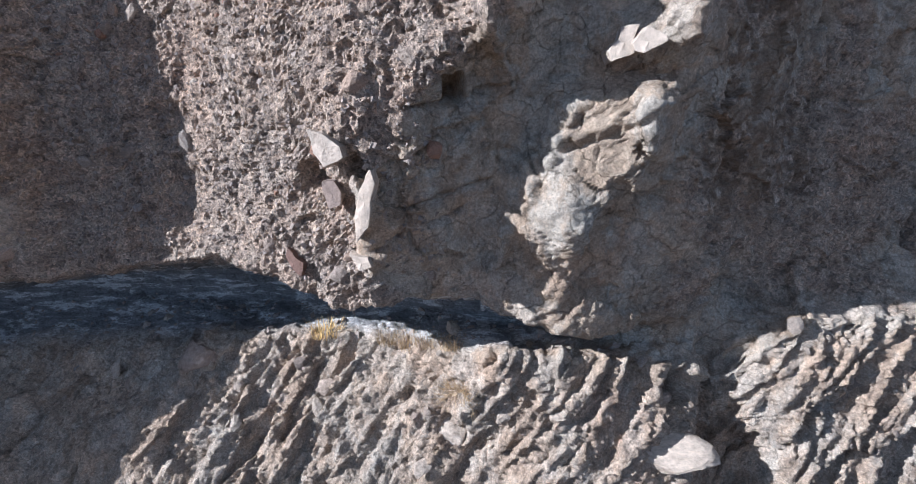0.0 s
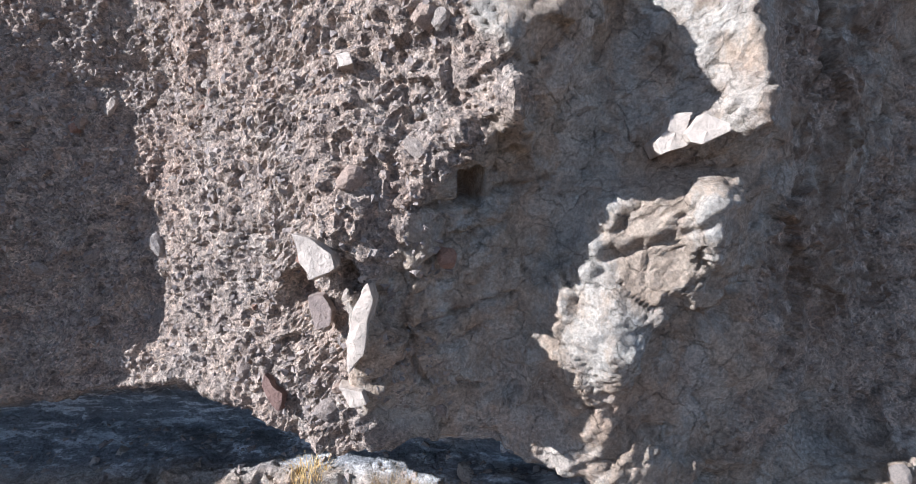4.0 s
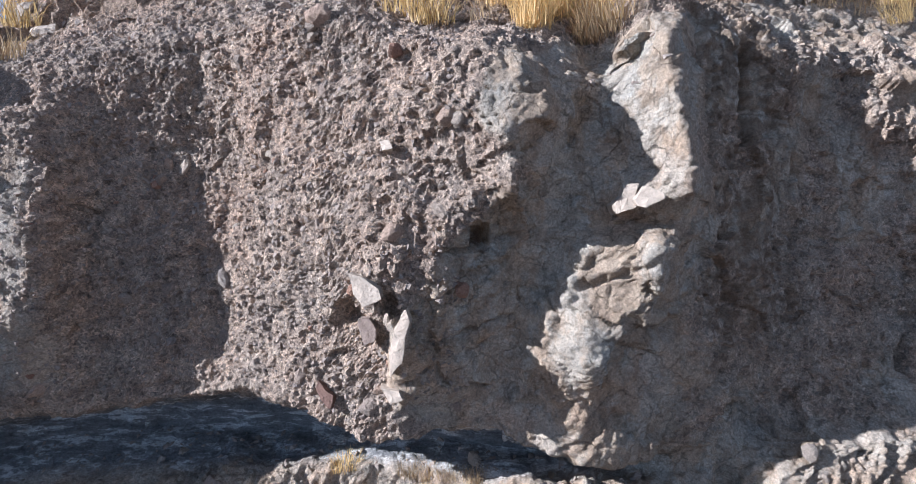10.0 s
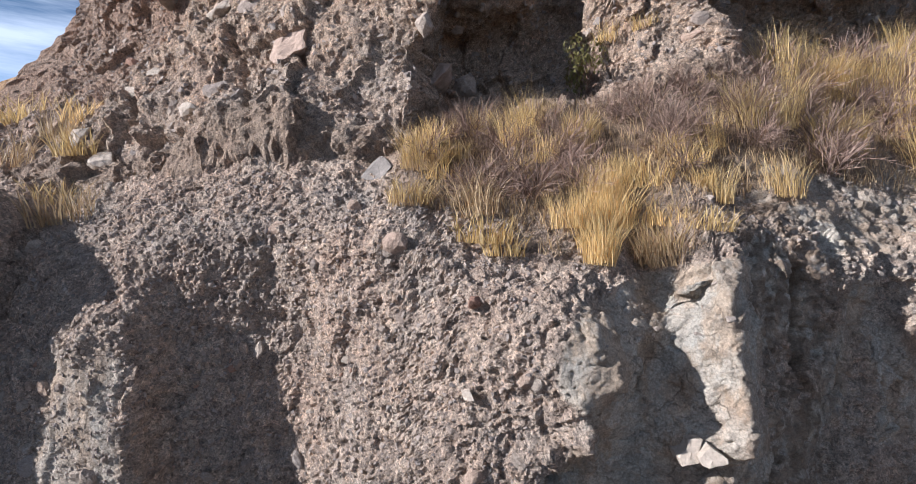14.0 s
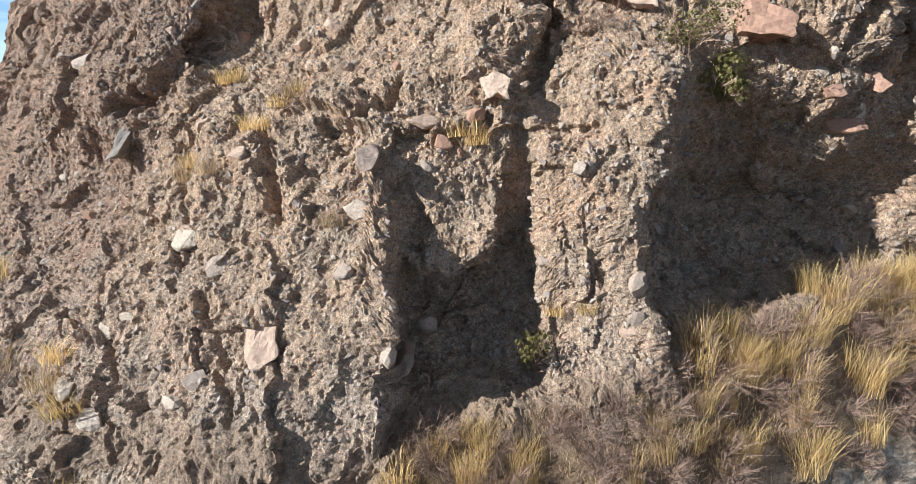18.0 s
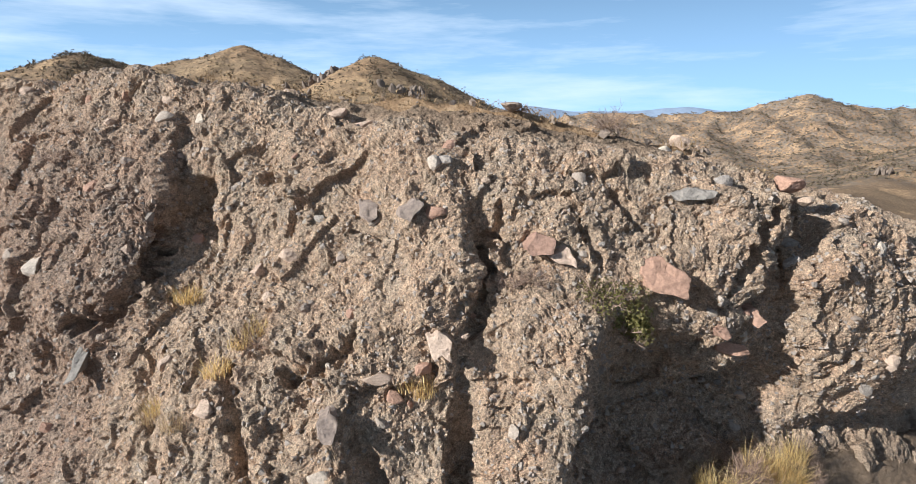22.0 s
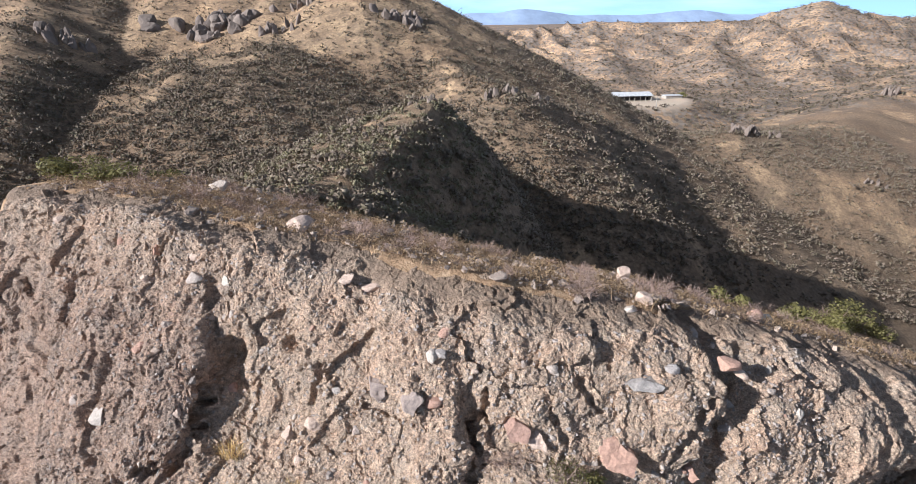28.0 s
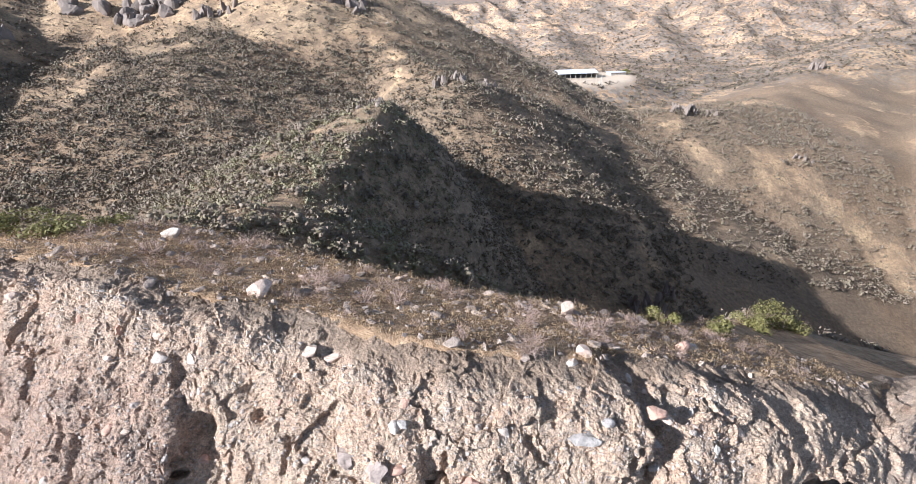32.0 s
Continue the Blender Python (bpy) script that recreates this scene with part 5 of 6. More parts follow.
def leaf_clump(count, leaf, seed, lump=0.28, bodies=0):
    """An uneven crown about one wide and 0.7 high of loose leaf faces, some over a lumpy twiggy body: points and triangles."""
    r = np.random.RandomState(seed)
    heads = r.normal(0, 0.22, (7, 3)) * np.array([1, 1, 0.5]) + np.array([0, 0, 0.32])
    c = heads[r.randint(0, 7, count)]
    d = r.normal(size=(count, 3))
    d = d / np.linalg.norm(d, axis=1)[:, None]
    p = c + d * lump * r.uniform(0.6, 1.05, (count, 1)) * np.array([1, 1, 0.8])
    p[:, 2] = np.maximum(p[:, 2], 0.0)
    s = leaf * r.uniform(0.6, 1.3, (count, 1))
    u = np.cross(d, r.normal(size=(count, 3)))
    u = u / np.linalg.norm(u, axis=1)[:, None] * s
    w = np.cross(d + r.normal(0, 0.5, (count, 3)), u)
    w = w / np.maximum(np.linalg.norm(w, axis=1)[:, None], 1e-6) * s
    v = np.stack([p - u * 0.6 - w * 0.4, p + u * 0.6 - w * 0.4, p + w * 0.8], 1).reshape(-1, 3)
    f = np.arange(count * 3).reshape(-1, 3)
    for k in range(bodies):
        bv, bf = hull(8, seed * 11 + k, 0.9)
        f = np.concatenate([f, bf + len(v)])
        v = np.concatenate([v, bv * lump * 1.45 + heads[k] * np.array([1, 1, 0.75])])
    return v, f


ALL_P = np.concatenate([low_p[:, ::2].reshape(-1, 3), up_p[:, ::2].reshape(-1, 3)])
ALL_N = np.concatenate([low_n[:, ::2].reshape(-1, 3), up_n[:, ::2].reshape(-1, 3)])


def snap(x, y, z):
    """The nearest place on the cliff, and the way out of it."""
    k = np.argmin(((ALL_P - np.array([x, y, z])) ** 2).sum(-1))
    return ALL_P[k], ALL_N[k]


def seat(p, n, sink, size, seed, spin=True):
    """A pose on the cliff: z out of the rock, sunk in by a part of the size."""
    q = Vector(n).to_track_quat("Z", "Y").to_matrix().to_4x4()
    a = random.Random(seed)
    turn = pose(0, 0, 0, a.uniform(-25, 25), a.uniform(-25, 25), a.uniform(0, 360) if spin else 0)
    return Matrix.Translation(Vector(p) - Vector(n) * sink) @ q @ turn @ Matrix.Diagonal((*size, 1))


STONE_MESH = {m.name: [mesh_of("stone", *s, m) for s in STONES] for m in (GREY_STONE, PALE_STONE, RED_STONE, PINK_STONE)}
ROUGH_MESH = {m.name: [mesh_of("boulder", *s, m) for s in ROUGH] for m in (GREY_STONE, PALE_STONE, RED_STONE, PINK_STONE)}
BOULDER_MESH = {m.name: [mesh_of("boulder", *s, m) for s in BOULDERS] for m in (GREY_STONE, PALE_STONE, RED_STONE, PINK_STONE)}
SLAB_MESH = {m.name: [mesh_of("slab", *s, m) for s in SLABS] for m in (GREY_STONE, PALE_STONE, RED_STONE, PINK_STONE)}


def embed(name, me, parent, matrix, label=""):
    ob = new(name, me)
    ob.matrix_world = matrix
    ob.parent = parent
    ob.matrix_parent_inverse = parent.matrix_world.inverted()
    return tagged(ob, label)


# ---- marked stones of the lower wall ----
def shard(name, label, outline, out, depth, mat, seed, sheet=low_p, parent=cliff_wall, lean=0.0, wear=0.012):
    """A split slab: an outline of x, z corners given thickness into the wall, its rim worn and its face chipped."""
    o = np.array(outline)
    mid = o.mean(0)
    flat = sheet.reshape(-1, 3)
    close = np.hypot(flat[:, 0] - mid[0], flat[:, 2] - mid[1]) < 0.15
    y0 = flat[close, 1].min() - out
    bm = bmesh.new()
    r = random.Random(seed)
    tilt = (r.uniform(-0.55, -0.30), lean + r.uniform(-0.1, 0.2))
    top = bm.faces.new([bm.verts.new((x - mid[0], tilt[0] * (x - mid[0]) + tilt[1] * (z - mid[1]), z - mid[1])) for x, z in outline])
    got = bmesh.ops.extrude_face_region(bm, geom=[top])
    bmesh.ops.translate(bm, verts=[v for v in got["geom"] if isinstance(v, bmesh.types.BMVert)], vec=(0, depth, 0))
    bmesh.ops.recalc_face_normals(bm, faces=bm.faces)
    bmesh.ops.bevel(bm, geom=bm.edges[:], offset=wear, segments=2, affect="EDGES", profile=0.6)
    bmesh.ops.triangulate(bm, faces=bm.faces)
    bmesh.ops.subdivide_edges(bm, edges=[e for e in bm.edges if e.calc_length() > 4 * wear], cuts=3, use_grid_fill=True)
    for v in bm.verts:
        v.co += Vector((noise.noise(v.co * (7 if wear < 0.02 else 3.5) + Vector((seed, 0, 0))), noise.noise(v.co * (7 if wear < 0.02 else 3.5) + Vector((0, seed, 0))), noise.noise(v.co * (7 if wear < 0.02 else 3.5) + Vector((0, 0, seed))))) * 1.7 * wear
    ob = part(name, bm, mat, parent, label)
    ob.location = (mid[0], y0, mid[1])
    return ob


for k, (name, label, mat, out, depth, outline) in enumerate((
        ("slab", "pale broken stone slab", PALE_STONE, 0.16, 0.35, [(1.62, 5.78), (1.75, 5.92), (1.89, 5.81), (1.9, 5.76), (1.71, 5.67), (1.64, 5.69)]),
        ("flake", "thin pale stone flake", PALE_STONE, 0.10, 0.30, [(1.55, 5.93), (1.72, 5.95), (1.66, 5.81), (1.68, 5.69), (1.48, 5.61), (1.44, 5.73), (1.53, 5.81)]),
        ("wedge", "pale wedge of split stone", PALE_STONE, 0.12, 0.32, [(-1.54, 4.99), (-1.38, 4.96), (-1.17, 4.83), (-1.14, 4.72), (-1.35, 4.61), (-1.47, 4.75)]),
        ("slab", "upright pale slab edge", PALE_STONE, 0.10, 0.30, [(-0.87, 4.6), (-0.82, 4.47), (-0.88, 4.27), (-0.93, 4.0), (-1.07, 3.83), (-1.07, 4.09), (-1.01, 4.36), (-0.93, 4.53)]),
        ("block", "brown rounded block", PINK_STONE, 0.08, 0.30, [(-1.47, 4.44), (-1.33, 4.46), (-1.23, 4.32), (-1.26, 4.2), (-1.4, 4.15)]),
        ("stone", "orange-tinted stone", RED_STONE, 0.05, 0.25, [(-2.1, 3.56), (-1.88, 3.4), (-1.91, 3.22), (-2.05, 3.32), (-2.14, 3.46)]),
        ("block", "pale block under the slab", PALE_STONE, 0.06, 0.25, [(-1.23, 3.62), (-0.98, 3.62), (-0.94, 3.52), (-1.11, 3.45)]),
        ("stone", "tan square stone", PALE_STONE, 0.05, 0.2, [(-1.17, 6.48), (-1.05, 6.5), (-1.02, 6.39), (-1.14, 6.38)]))):
    shard(name, label, outline, out, depth, mat, k + 1)

# name, label, mesh, place, size across, along, out, sunk
for name, label, me, at, size, sink in (
        ("stone", "yellowish flat stone", STONE_MESH["pale_stone"][3], (-0.84, 5.45, 6.01), (0.18, 0.14, 0.15), 0.02),
        ("stone", "", STONE_MESH["grey_stone"][4], (-2.0, 6.15, 7.22), (0.17, 0.24, 0.16), 0.02),
        ("stone", "", STONE_MESH["pale_stone"][5], (-3.7, 7.2, 5.67), (0.14, 0.14, 0.12), 0.02),
        ("stone", "", STONE_MESH["pale_stone"][6], (-2.9, 6.7, 6.58), (0.24, 0.14, 0.12), 0.02),
        ("stone", "", STONE_MESH["grey_stone"][7], (-0.2, 5.2, 6.62), (0.24, 0.20, 0.2), 0.03),
        ("stone", "", STONE_MESH["grey_stone"][8], (-1.3, 5.6, 5.97), (0.22, 0.24, 0.2), 0.04),
        ("stone", "dark grey stone set in the rock", STONE_MESH["grey_stone"][2], (-1.93, 6.15, 7.23), (0.20, 0.30, 0.22), 0.02),
        ("stone", "rust-brown stone", STONE_MESH["red_stone"][3], (-4.83, 7.3, 6.27), (0.26, 0.26, 0.2), 0.05),
        ("block", "white weathered block", BOULDER_MESH["pale_stone"][3], (-0.14, 6.45, 1.0), (0.42, 0.42, 0.4), 0.05),
        ("block", "pale rounded slab", BOULDER_MESH["pale_stone"][4], (2.55, 5.85, 1.05), (0.85, 0.5, 0.5), 0.05),
        ("boulder", "grey angular boulder", BOULDER_MESH["grey_stone"][0], (-4.0, 7.45, 1.68), (0.55, 0.55, 0.45), 0.05),
        ("stone", "", STONE_MESH["grey_stone"][1], (-2.0, 7.15, 1.2), (0.36, 0.26, 0.26), 0.03)):
    p, nn = snap(*at)
    embed(name, me, cliff_wall, seat(p, nn, sink + 0.035, [0.95 * v for v in size], int(abs(at[0]) * 7 + at[2] * 13) % 97, False), label)

# ---- marked stones of the upper slope ----
for k, (name, label, mat, out, outline) in enumerate((
        ("slab", "upright white slab", PALE_STONE, 0.10, [(-10.14, 17.62), (-10.01, 17.33), (-10.58, 16.16), (-10.92, 16.0), (-10.70, 16.86)]),
        ("boulder", "large pinkish flat boulder", PINK_STONE, 0.22, [(-5.07, 12.58), (-4.73, 12.78), (-4.34, 12.77), (-4.26, 12.12), (-4.69, 11.77), (-5.03, 11.97)]),
        ("boulder", "pale pink boulder", PINK_STONE, 0.12, [(-1.15, 21.82), (-0.53, 21.73), (-0.51, 21.38), (-0.92, 21.12), (-1.12, 21.33)]),
        ("boulder", "pale tan boulder", PINK_STONE, 0.22, [(0.08, 21.72), (0.55, 22.01), (0.81, 21.84), (0.38, 21.36), (0.02, 21.51)]),
        ("boulder", "grey angular boulder", PINK_STONE, 0.35, [(-2.55, 16.41), (-2.21, 16.64), (-2.01, 16.5), (-2.09, 16.02), (-2.39, 16.04)]),
        ("boulder", "red-brown angular boulder", RED_STONE, 0.30, [(3.84, 20.59), (4.23, 21.0), (4.67, 20.81), (4.54, 20.38), (3.92, 20.39)]),
        ("boulder", "pinkish angular boulder", PINK_STONE, 0.30, [(4.51, 20.3), (5.08, 20.59), (5.29, 20.0), (4.74, 20.1)]),
        ("boulder", "big dark red boulder", RED_STONE, 0.22, [(7.29, 19.75), (7.47, 20.22), (7.99, 20.24), (8.62, 19.7), (8.35, 19.15), (7.4, 19.34)]),
        ("slab", "flat pale slab", PALE_STONE, 0.22, [(8.63, 22.04), (9.24, 22.26), (9.86, 22.18), (9.8, 21.98), (8.8, 21.85)]),
        ("block", "tan upright block", PINK_STONE, 0.35, [(0.61, 18.24), (0.94, 18.38), (1.3, 18.22), (1.25, 17.65), (0.98, 17.8), (0.75, 17.68)]),
        ("stone", "pale jutting stone", PINK_STONE, 0.25, [(-1.84, 11.54), (-1.42, 11.9), (-1.22, 11.89), (-1.31, 11.6), (-1.69, 11.3)]),
        ("stone", "pale stone block", PALE_STONE, 0.20, [(-2.81, 9.33), (-2.51, 9.73), (-2.31, 9.58), (-2.47, 9.26), (-2.78, 9.14)]),
        ("stone", "red stone under the overhang", RED_STONE, 0.12, [(9.66, 17.99), (9.89, 18.07), (10.02, 17.8), (9.78, 17.67)]),
        ("stone", "red stone under the overhang", RED_STONE, 0.15, [(11.09, 18.33), (11.36, 18.41), (11.54, 18.01), (11.23, 17.87)]))):
    shard(name, label, outline, out, 1.1, mat, 20 + k, up_p, cliff_slope, 0.65, 0.055)
for name, label, me, at, size, sink in (
        ("stone", "pale stone", BOULDER_MESH["pale_stone"][3], (-8.9, 12.6, 12.1), (0.5, 0.42, 0.4), 0.02),
        ("stone", "pale stone", BOULDER_MESH["pale_stone"][4], (-8.4, 12.4, 12.2), (0.42, 0.3, 0.3), 0.02),
        ("boulder", "white stone among grass", BOULDER_MESH["pale_stone"][0], (-10.0, 11.8, 10.7), (0.75, 0.6, 0.5), 0.05),
        ("boulder", "white stone among grass", BOULDER_MESH["pale_stone"][2], (-9.1, 11.1, 10.1), (0.7, 0.5, 0.5), 0.05),
        ("stone", "", BOULDER_MESH["pink_stone"][5], (3.9, 10.1, 12.4), (0.42, 0.25, 0.3), 0.03),
        ("boulder", "tan stone below a tuft", BOULDER_MESH["pink_stone"][1], (-5.7, 13.5, 16.3), (0.6, 0.5, 0.5), 0.05),
        ("boulder", "red-brown stone", BOULDER_MESH["red_stone"][0], (1.1, 15.0, 21.6), (0.6, 0.4, 0.4), 0.05),
        ("boulder", "grey stone", BOULDER_MESH["grey_stone"][2], (-12.9, 19.5, 19.4), (0.75, 0.75, 0.5), 0.05),
        ("block", "pale broken blocks", BOULDER_MESH["pale_stone"][5], (-7.1, 13.0, 14.1), (0.7, 0.5, 0.5), 0.02),
        ("block", "pale broken blocks", BOULDER_MESH["pink_stone"][0], (-7.6, 13.3, 14.4), (0.45, 0.5, 0.4), 0.02),
        ("stone", "red flat stone", BOULDER_MESH["red_stone"][5], (10.7, 12.9, 17.0), (0.7, 0.35, 0.4), 0.02),
        ("stone", "", BOULDER_MESH["pink_stone"][1], (-4.6, 16.7, 19.5), (0.55, 0.5, 0.45), 0.02),
        ("boulder", "tan stone with a dark cleft", BOULDER_MESH["pink_stone"][2], (-3.3, 16.6, 20.0), (0.6, 0.7, 0.5), 0.02),
        ("stone", "", BOULDER_MESH["grey_stone"][4], (-2.6, 11.4, 15.1), (0.45, 0.45, 0.4), 0.02),
        ("boulder", "reddish stones below grass", BOULDER_MESH["red_stone"][1], (-0.4, 12.7, 16.6), (0.5, 0.35, 0.4), 0.02),
        ("boulder", "reddish stones below grass", BOULDER_MESH["pink_stone"][4], (-0.9, 12.8, 17.0), (0.6, 0.3, 0.4), 0.02),
        ("stone", "", BOULDER_MESH["grey_stone"][0], (-8.5, 21.8, 24.5), (0.75, 0.6, 0.5), 0.05),
        ("stone", "", BOULDER_MESH["pale_stone"][1], (-7.0, 21.3, 24.4), (0.5, 0.4, 0.4), 0.02),
        ("stone", "", BOULDER_MESH["pink_stone"][3], (-1.8, 20.1, 24.6), (0.55, 0.55, 0.5), 0.0),
        ("stone", "", BOULDER_MESH["pink_stone"][5], (-0.8, 19.7, 24.3), (0.7, 0.4, 0.4), 0.02)):
    p, nn = snap(*at)
    embed(name, me, cliff_slope, seat(p, nn, sink - 0.10 * size[2], [1.1 * v for v in size], int(abs(at[0]) * 7 + at[2] * 13) % 97, False), label)


def sprinkle(points, outs, parent, count, meshes, low_size, high_size):
    """Stones set in a sheet, each an object of its own."""
    pick = rng.choice(len(points), count, replace=False)
    for i, k in enumerate(pick):
        s = low_size + (high_size - low_size) * rng.uniform() ** 2.2
        size = s * rng.uniform(0.8, 1.3, 3)
        embed("stone", meshes[i % len(meshes)], parent, seat(points[k], outs[k], rng.uniform(-0.05, 0.2) * s, size, i))


def window(p, n, at, rows, x0, x1):
    pick = (at > rows[0]) & (at < rows[1]) & (p[..., 0] > x0) & (p[..., 0] < x1)
    return p[pick], n[pick]


MIXED = STONE_MESH["grey_stone"] * 3 + STONE_MESH["pink_stone"] + STONE_MESH["red_stone"][:4] + STONE_MESH["pale_stone"][:4]
face_p, face_n = window(low_p, low_n, low_at, (5.2, 12.6), -8.8, -0.2)
sprinkle(face_p, face_n, cliff_wall, 190, MIXED, 0.06, 0.26)
base_p, base_n = window(low_p, low_n, low_at, (0.9, 2.9), -7, 6)
sprinkle(base_p, base_n, cliff_wall, 70, STONE_MESH["grey_stone"] + STONE_MESH["pale_stone"], 0.07, 0.3)
slope_p, slope_n = window(up_p, up_n, up_at, (1.6, 9.2), -16.5, 18)
sprinkle(slope_p, slope_n, cliff_slope, 265, MIXED, 0.12, 0.5)


def fragments(name, points, outs, parent, count, low_size, high_size, label):
    pick = rng.choice(len(points), count, replace=False)
    s = low_size + (high_size - low_size) * rng.uniform(size=count) ** 2.5
    me = strewn(name, FRAGMENTS, points[pick] - outs[pick] * (0.22 * rng.uniform(size=count) * s)[:, None], s, PEBBLE)
    ob = new(name, me)
    ob.parent = parent
    return tagged(ob, label, kind="stuff")


fragments("rock_fragments", face_p, face_n, cliff_wall, 12000, 0.022, 0.13, "small stones packed in the conglomerate face")
fragments("rock_fragments", slope_p, slope_n, cliff_slope, 15000, 0.05, 0.28, "small stones packed in the brown slope")
rim_p, rim_n = window(low_p, low_n, low_at, (11.6, 12.6), -1.5, 7)
fragments("rock_fragments", rim_p, rim_n, cliff_wall, 500, 0.04, 0.16, "loose stones along the rim of the ledge")
floor_p, floor_n = window(low_p, low_n, low_at, (2.1, 3.0), -8, 2)
fragments("rock_fragments", floor_p, floor_n, cliff_wall, 420, 0.03, 0.2, "loose stones on the floor of the crevice")

# ---- grass and shrubs of the ledge and slope ----
TALL = [mesh_of("grass_tuft", *blades(190, 1.05, 0.30, 0.0085, 0.65, s), GOLD_GRASS) for s in range(4)]
SOFT = [mesh_of("grass_tuft", *blades(150, 0.45, 0.30, 0.013, 0.8, 10 + s), GOLD_GRASS) for s in range(3)]
PALE = [mesh_of("grass_tuft", *blades(180, 0.55, 0.30, 0.009, 0.8, 20 + s), STRAW) for s in range(3)]
SHRUB = [mesh_of("dry_shrub", *twig_ball(34, 0.5, 0.55, 0.010, 30 + s), TWIGS) for s in range(4)]


def plant(name, me, at, size, label, category, group="", spin=None):
    ob = new(name, me)
    a = random.Random(int(at[0] * 977) + int(at[2] * 331))
    ob.matrix_world = Matrix.Translation(at) @ pose(0, 0, 0, a.uniform(-8, 8), a.uniform(-8, 8), a.uniform(0, 360)) @ Matrix.Diagonal((size * a.uniform(0.9, 1.15), size * a.uniform(0.9, 1.15), size, 1))
    return tagged(ob, label, category, group)


ledge_p, ledge_n = window(low_p, low_n, low_at, (12.30, 13.0), -1.9, 7.5)
tuft_x = rng.uniform(-1.9, 7.4, 150)
tuft_back = rng.uniform(0.18, 1.0, 150)
for i, (tx, tb) in enumerate(zip(tuft_x, tuft_back)):
    front, back = guide(LIP, tx), guide(SHELF, tx)
    yz = front + (back - front) * tb
    p, nn = snap(tx, yz[0], yz[1])
    tall = 0.5 + 0.5 * math.sin(tx * 1.9 + 1.0) + 0.25 * math.sin(tx * 5.0 + tb * 6)
    if tx > 2.7 and tb < 0.5 and i % 5:
        continue
    if tb > 0.4 and (i % 2 == 0 or (tx > 5.2 and i % 2 == 0)) or (1.6 < tx < 3.4 and tb > 0.6):
        plant("dry_shrub", SHRUB[i % 4], p, rng.uniform(0.7, 1.15), "leafless grey-brown shrub among dry grass", "shrub", "dry shrubs on the ledge")
    elif tall > 0.45 and tb < 0.9:
        plant("grass_tuft", TALL[i % 4], p, rng.uniform(0.6, 1.05), "tall golden dry grass tuft on the ledge", "grass", "grass tufts on the ledge")
    else:
        plant("grass_tuft", (PALE + SOFT)[i % 6], p, rng.uniform(0.8, 1.4), "bushy straw-coloured grass tuft on the ledge", "grass", "grass tufts on the ledge")
# the right-hand end of the ledge rises behind the wall
for i in range(110):
    tx = rng.uniform(5.2, 14.0)
    tb = rng.uniform(0.3, 1.05)
    front, back = guide(LIP, tx), guide(SHELF, tx)
    yz = front + (back - front) * tb
    p, nn = snap(tx, yz[0], yz[1])
    if i % 5 < 3 and (math.sin(tx * 2.1) < 0.5):
        plant("dry_shrub", SHRUB[i % 4], p, rng.uniform(0.9, 1.5), "leafless grey-brown shrub among dry grass", "shrub", "dry shrubs on the ledge")
    else:
        plant("grass_tuft", TALL[i % 4], p, rng.uniform(0.9, 1.4), "tall golden dry grass tuft on the ledge", "grass", "grass tufts on the ledge")
grown = rng.choice(len(ledge_p), 1800, replace=False)
grass_cover = new("grass_cover", strewn("grass_cover", [blades(6, 0.34, 0.10, 0.010, 0.9, 40 + s) for s in range(4)], ledge_p[grown], rng.uniform(0.6, 1.5, 1800), STRAW, 0.25))
tagged(grass_cover, "short dry grass covering the ledge", "grass", kind="stuff")

# tufts that grow out of the slope
for i, (x, y, z, size, kind) in enumerate((
        (-7.0, 17.4, 18.5, 1.1, 0), (-6.7, 17.2, 18.3, 0.8, 0), (-4.5, 15.0, 18.1, 0.9, 0), (-5.0, 14.8, 17.8, 0.8, 0), (-5.6, 14.4, 17.2, 0.9, 0),
        (-7.6, 14.7, 15.6, 1.0, 1), (-7.2, 14.5, 16.0, 0.9, 0), (0.1, 12.7, 16.9, 0.9, 0), (0.5, 12.7, 16.6, 0.8, 0), (-3.1, 11.0, 14.8, 0.6, 1), (2.2, 11.0, 12.6, 0.7, 0), (3.0, 10.5, 12.7, 0.6, 0),
        (-9.9, 11.5, 10.3, 1.3, 0), (-10.4, 11.9, 10.8, 1.3, 1), (-10.3, 12.5, 11.2, 1.2, 0), (-8.7, 9.3, 8.7, 1.2, 1), (-9.4, 9.9, 9.1, 1.0, 0), (-10.5, 9.8, 8.8, 0.9, 0), (-13.5, 13.7, 10.3, 1.6, 1),
        (-15.1, 16.9, 12.0, 1.8, 0), (-6.6, 13.6, 15.9, 0.8, 1)), 0):
    p, nn = snap(x, y, z)
    plant("grass_tuft", (SOFT if kind == 0 else PALE)[i % 3], p, 1.55 * size, "small golden tuft rooted in the rock" if kind == 0 else "faded brown tuft rooted in the rock", "grass", "tufts on the slope")
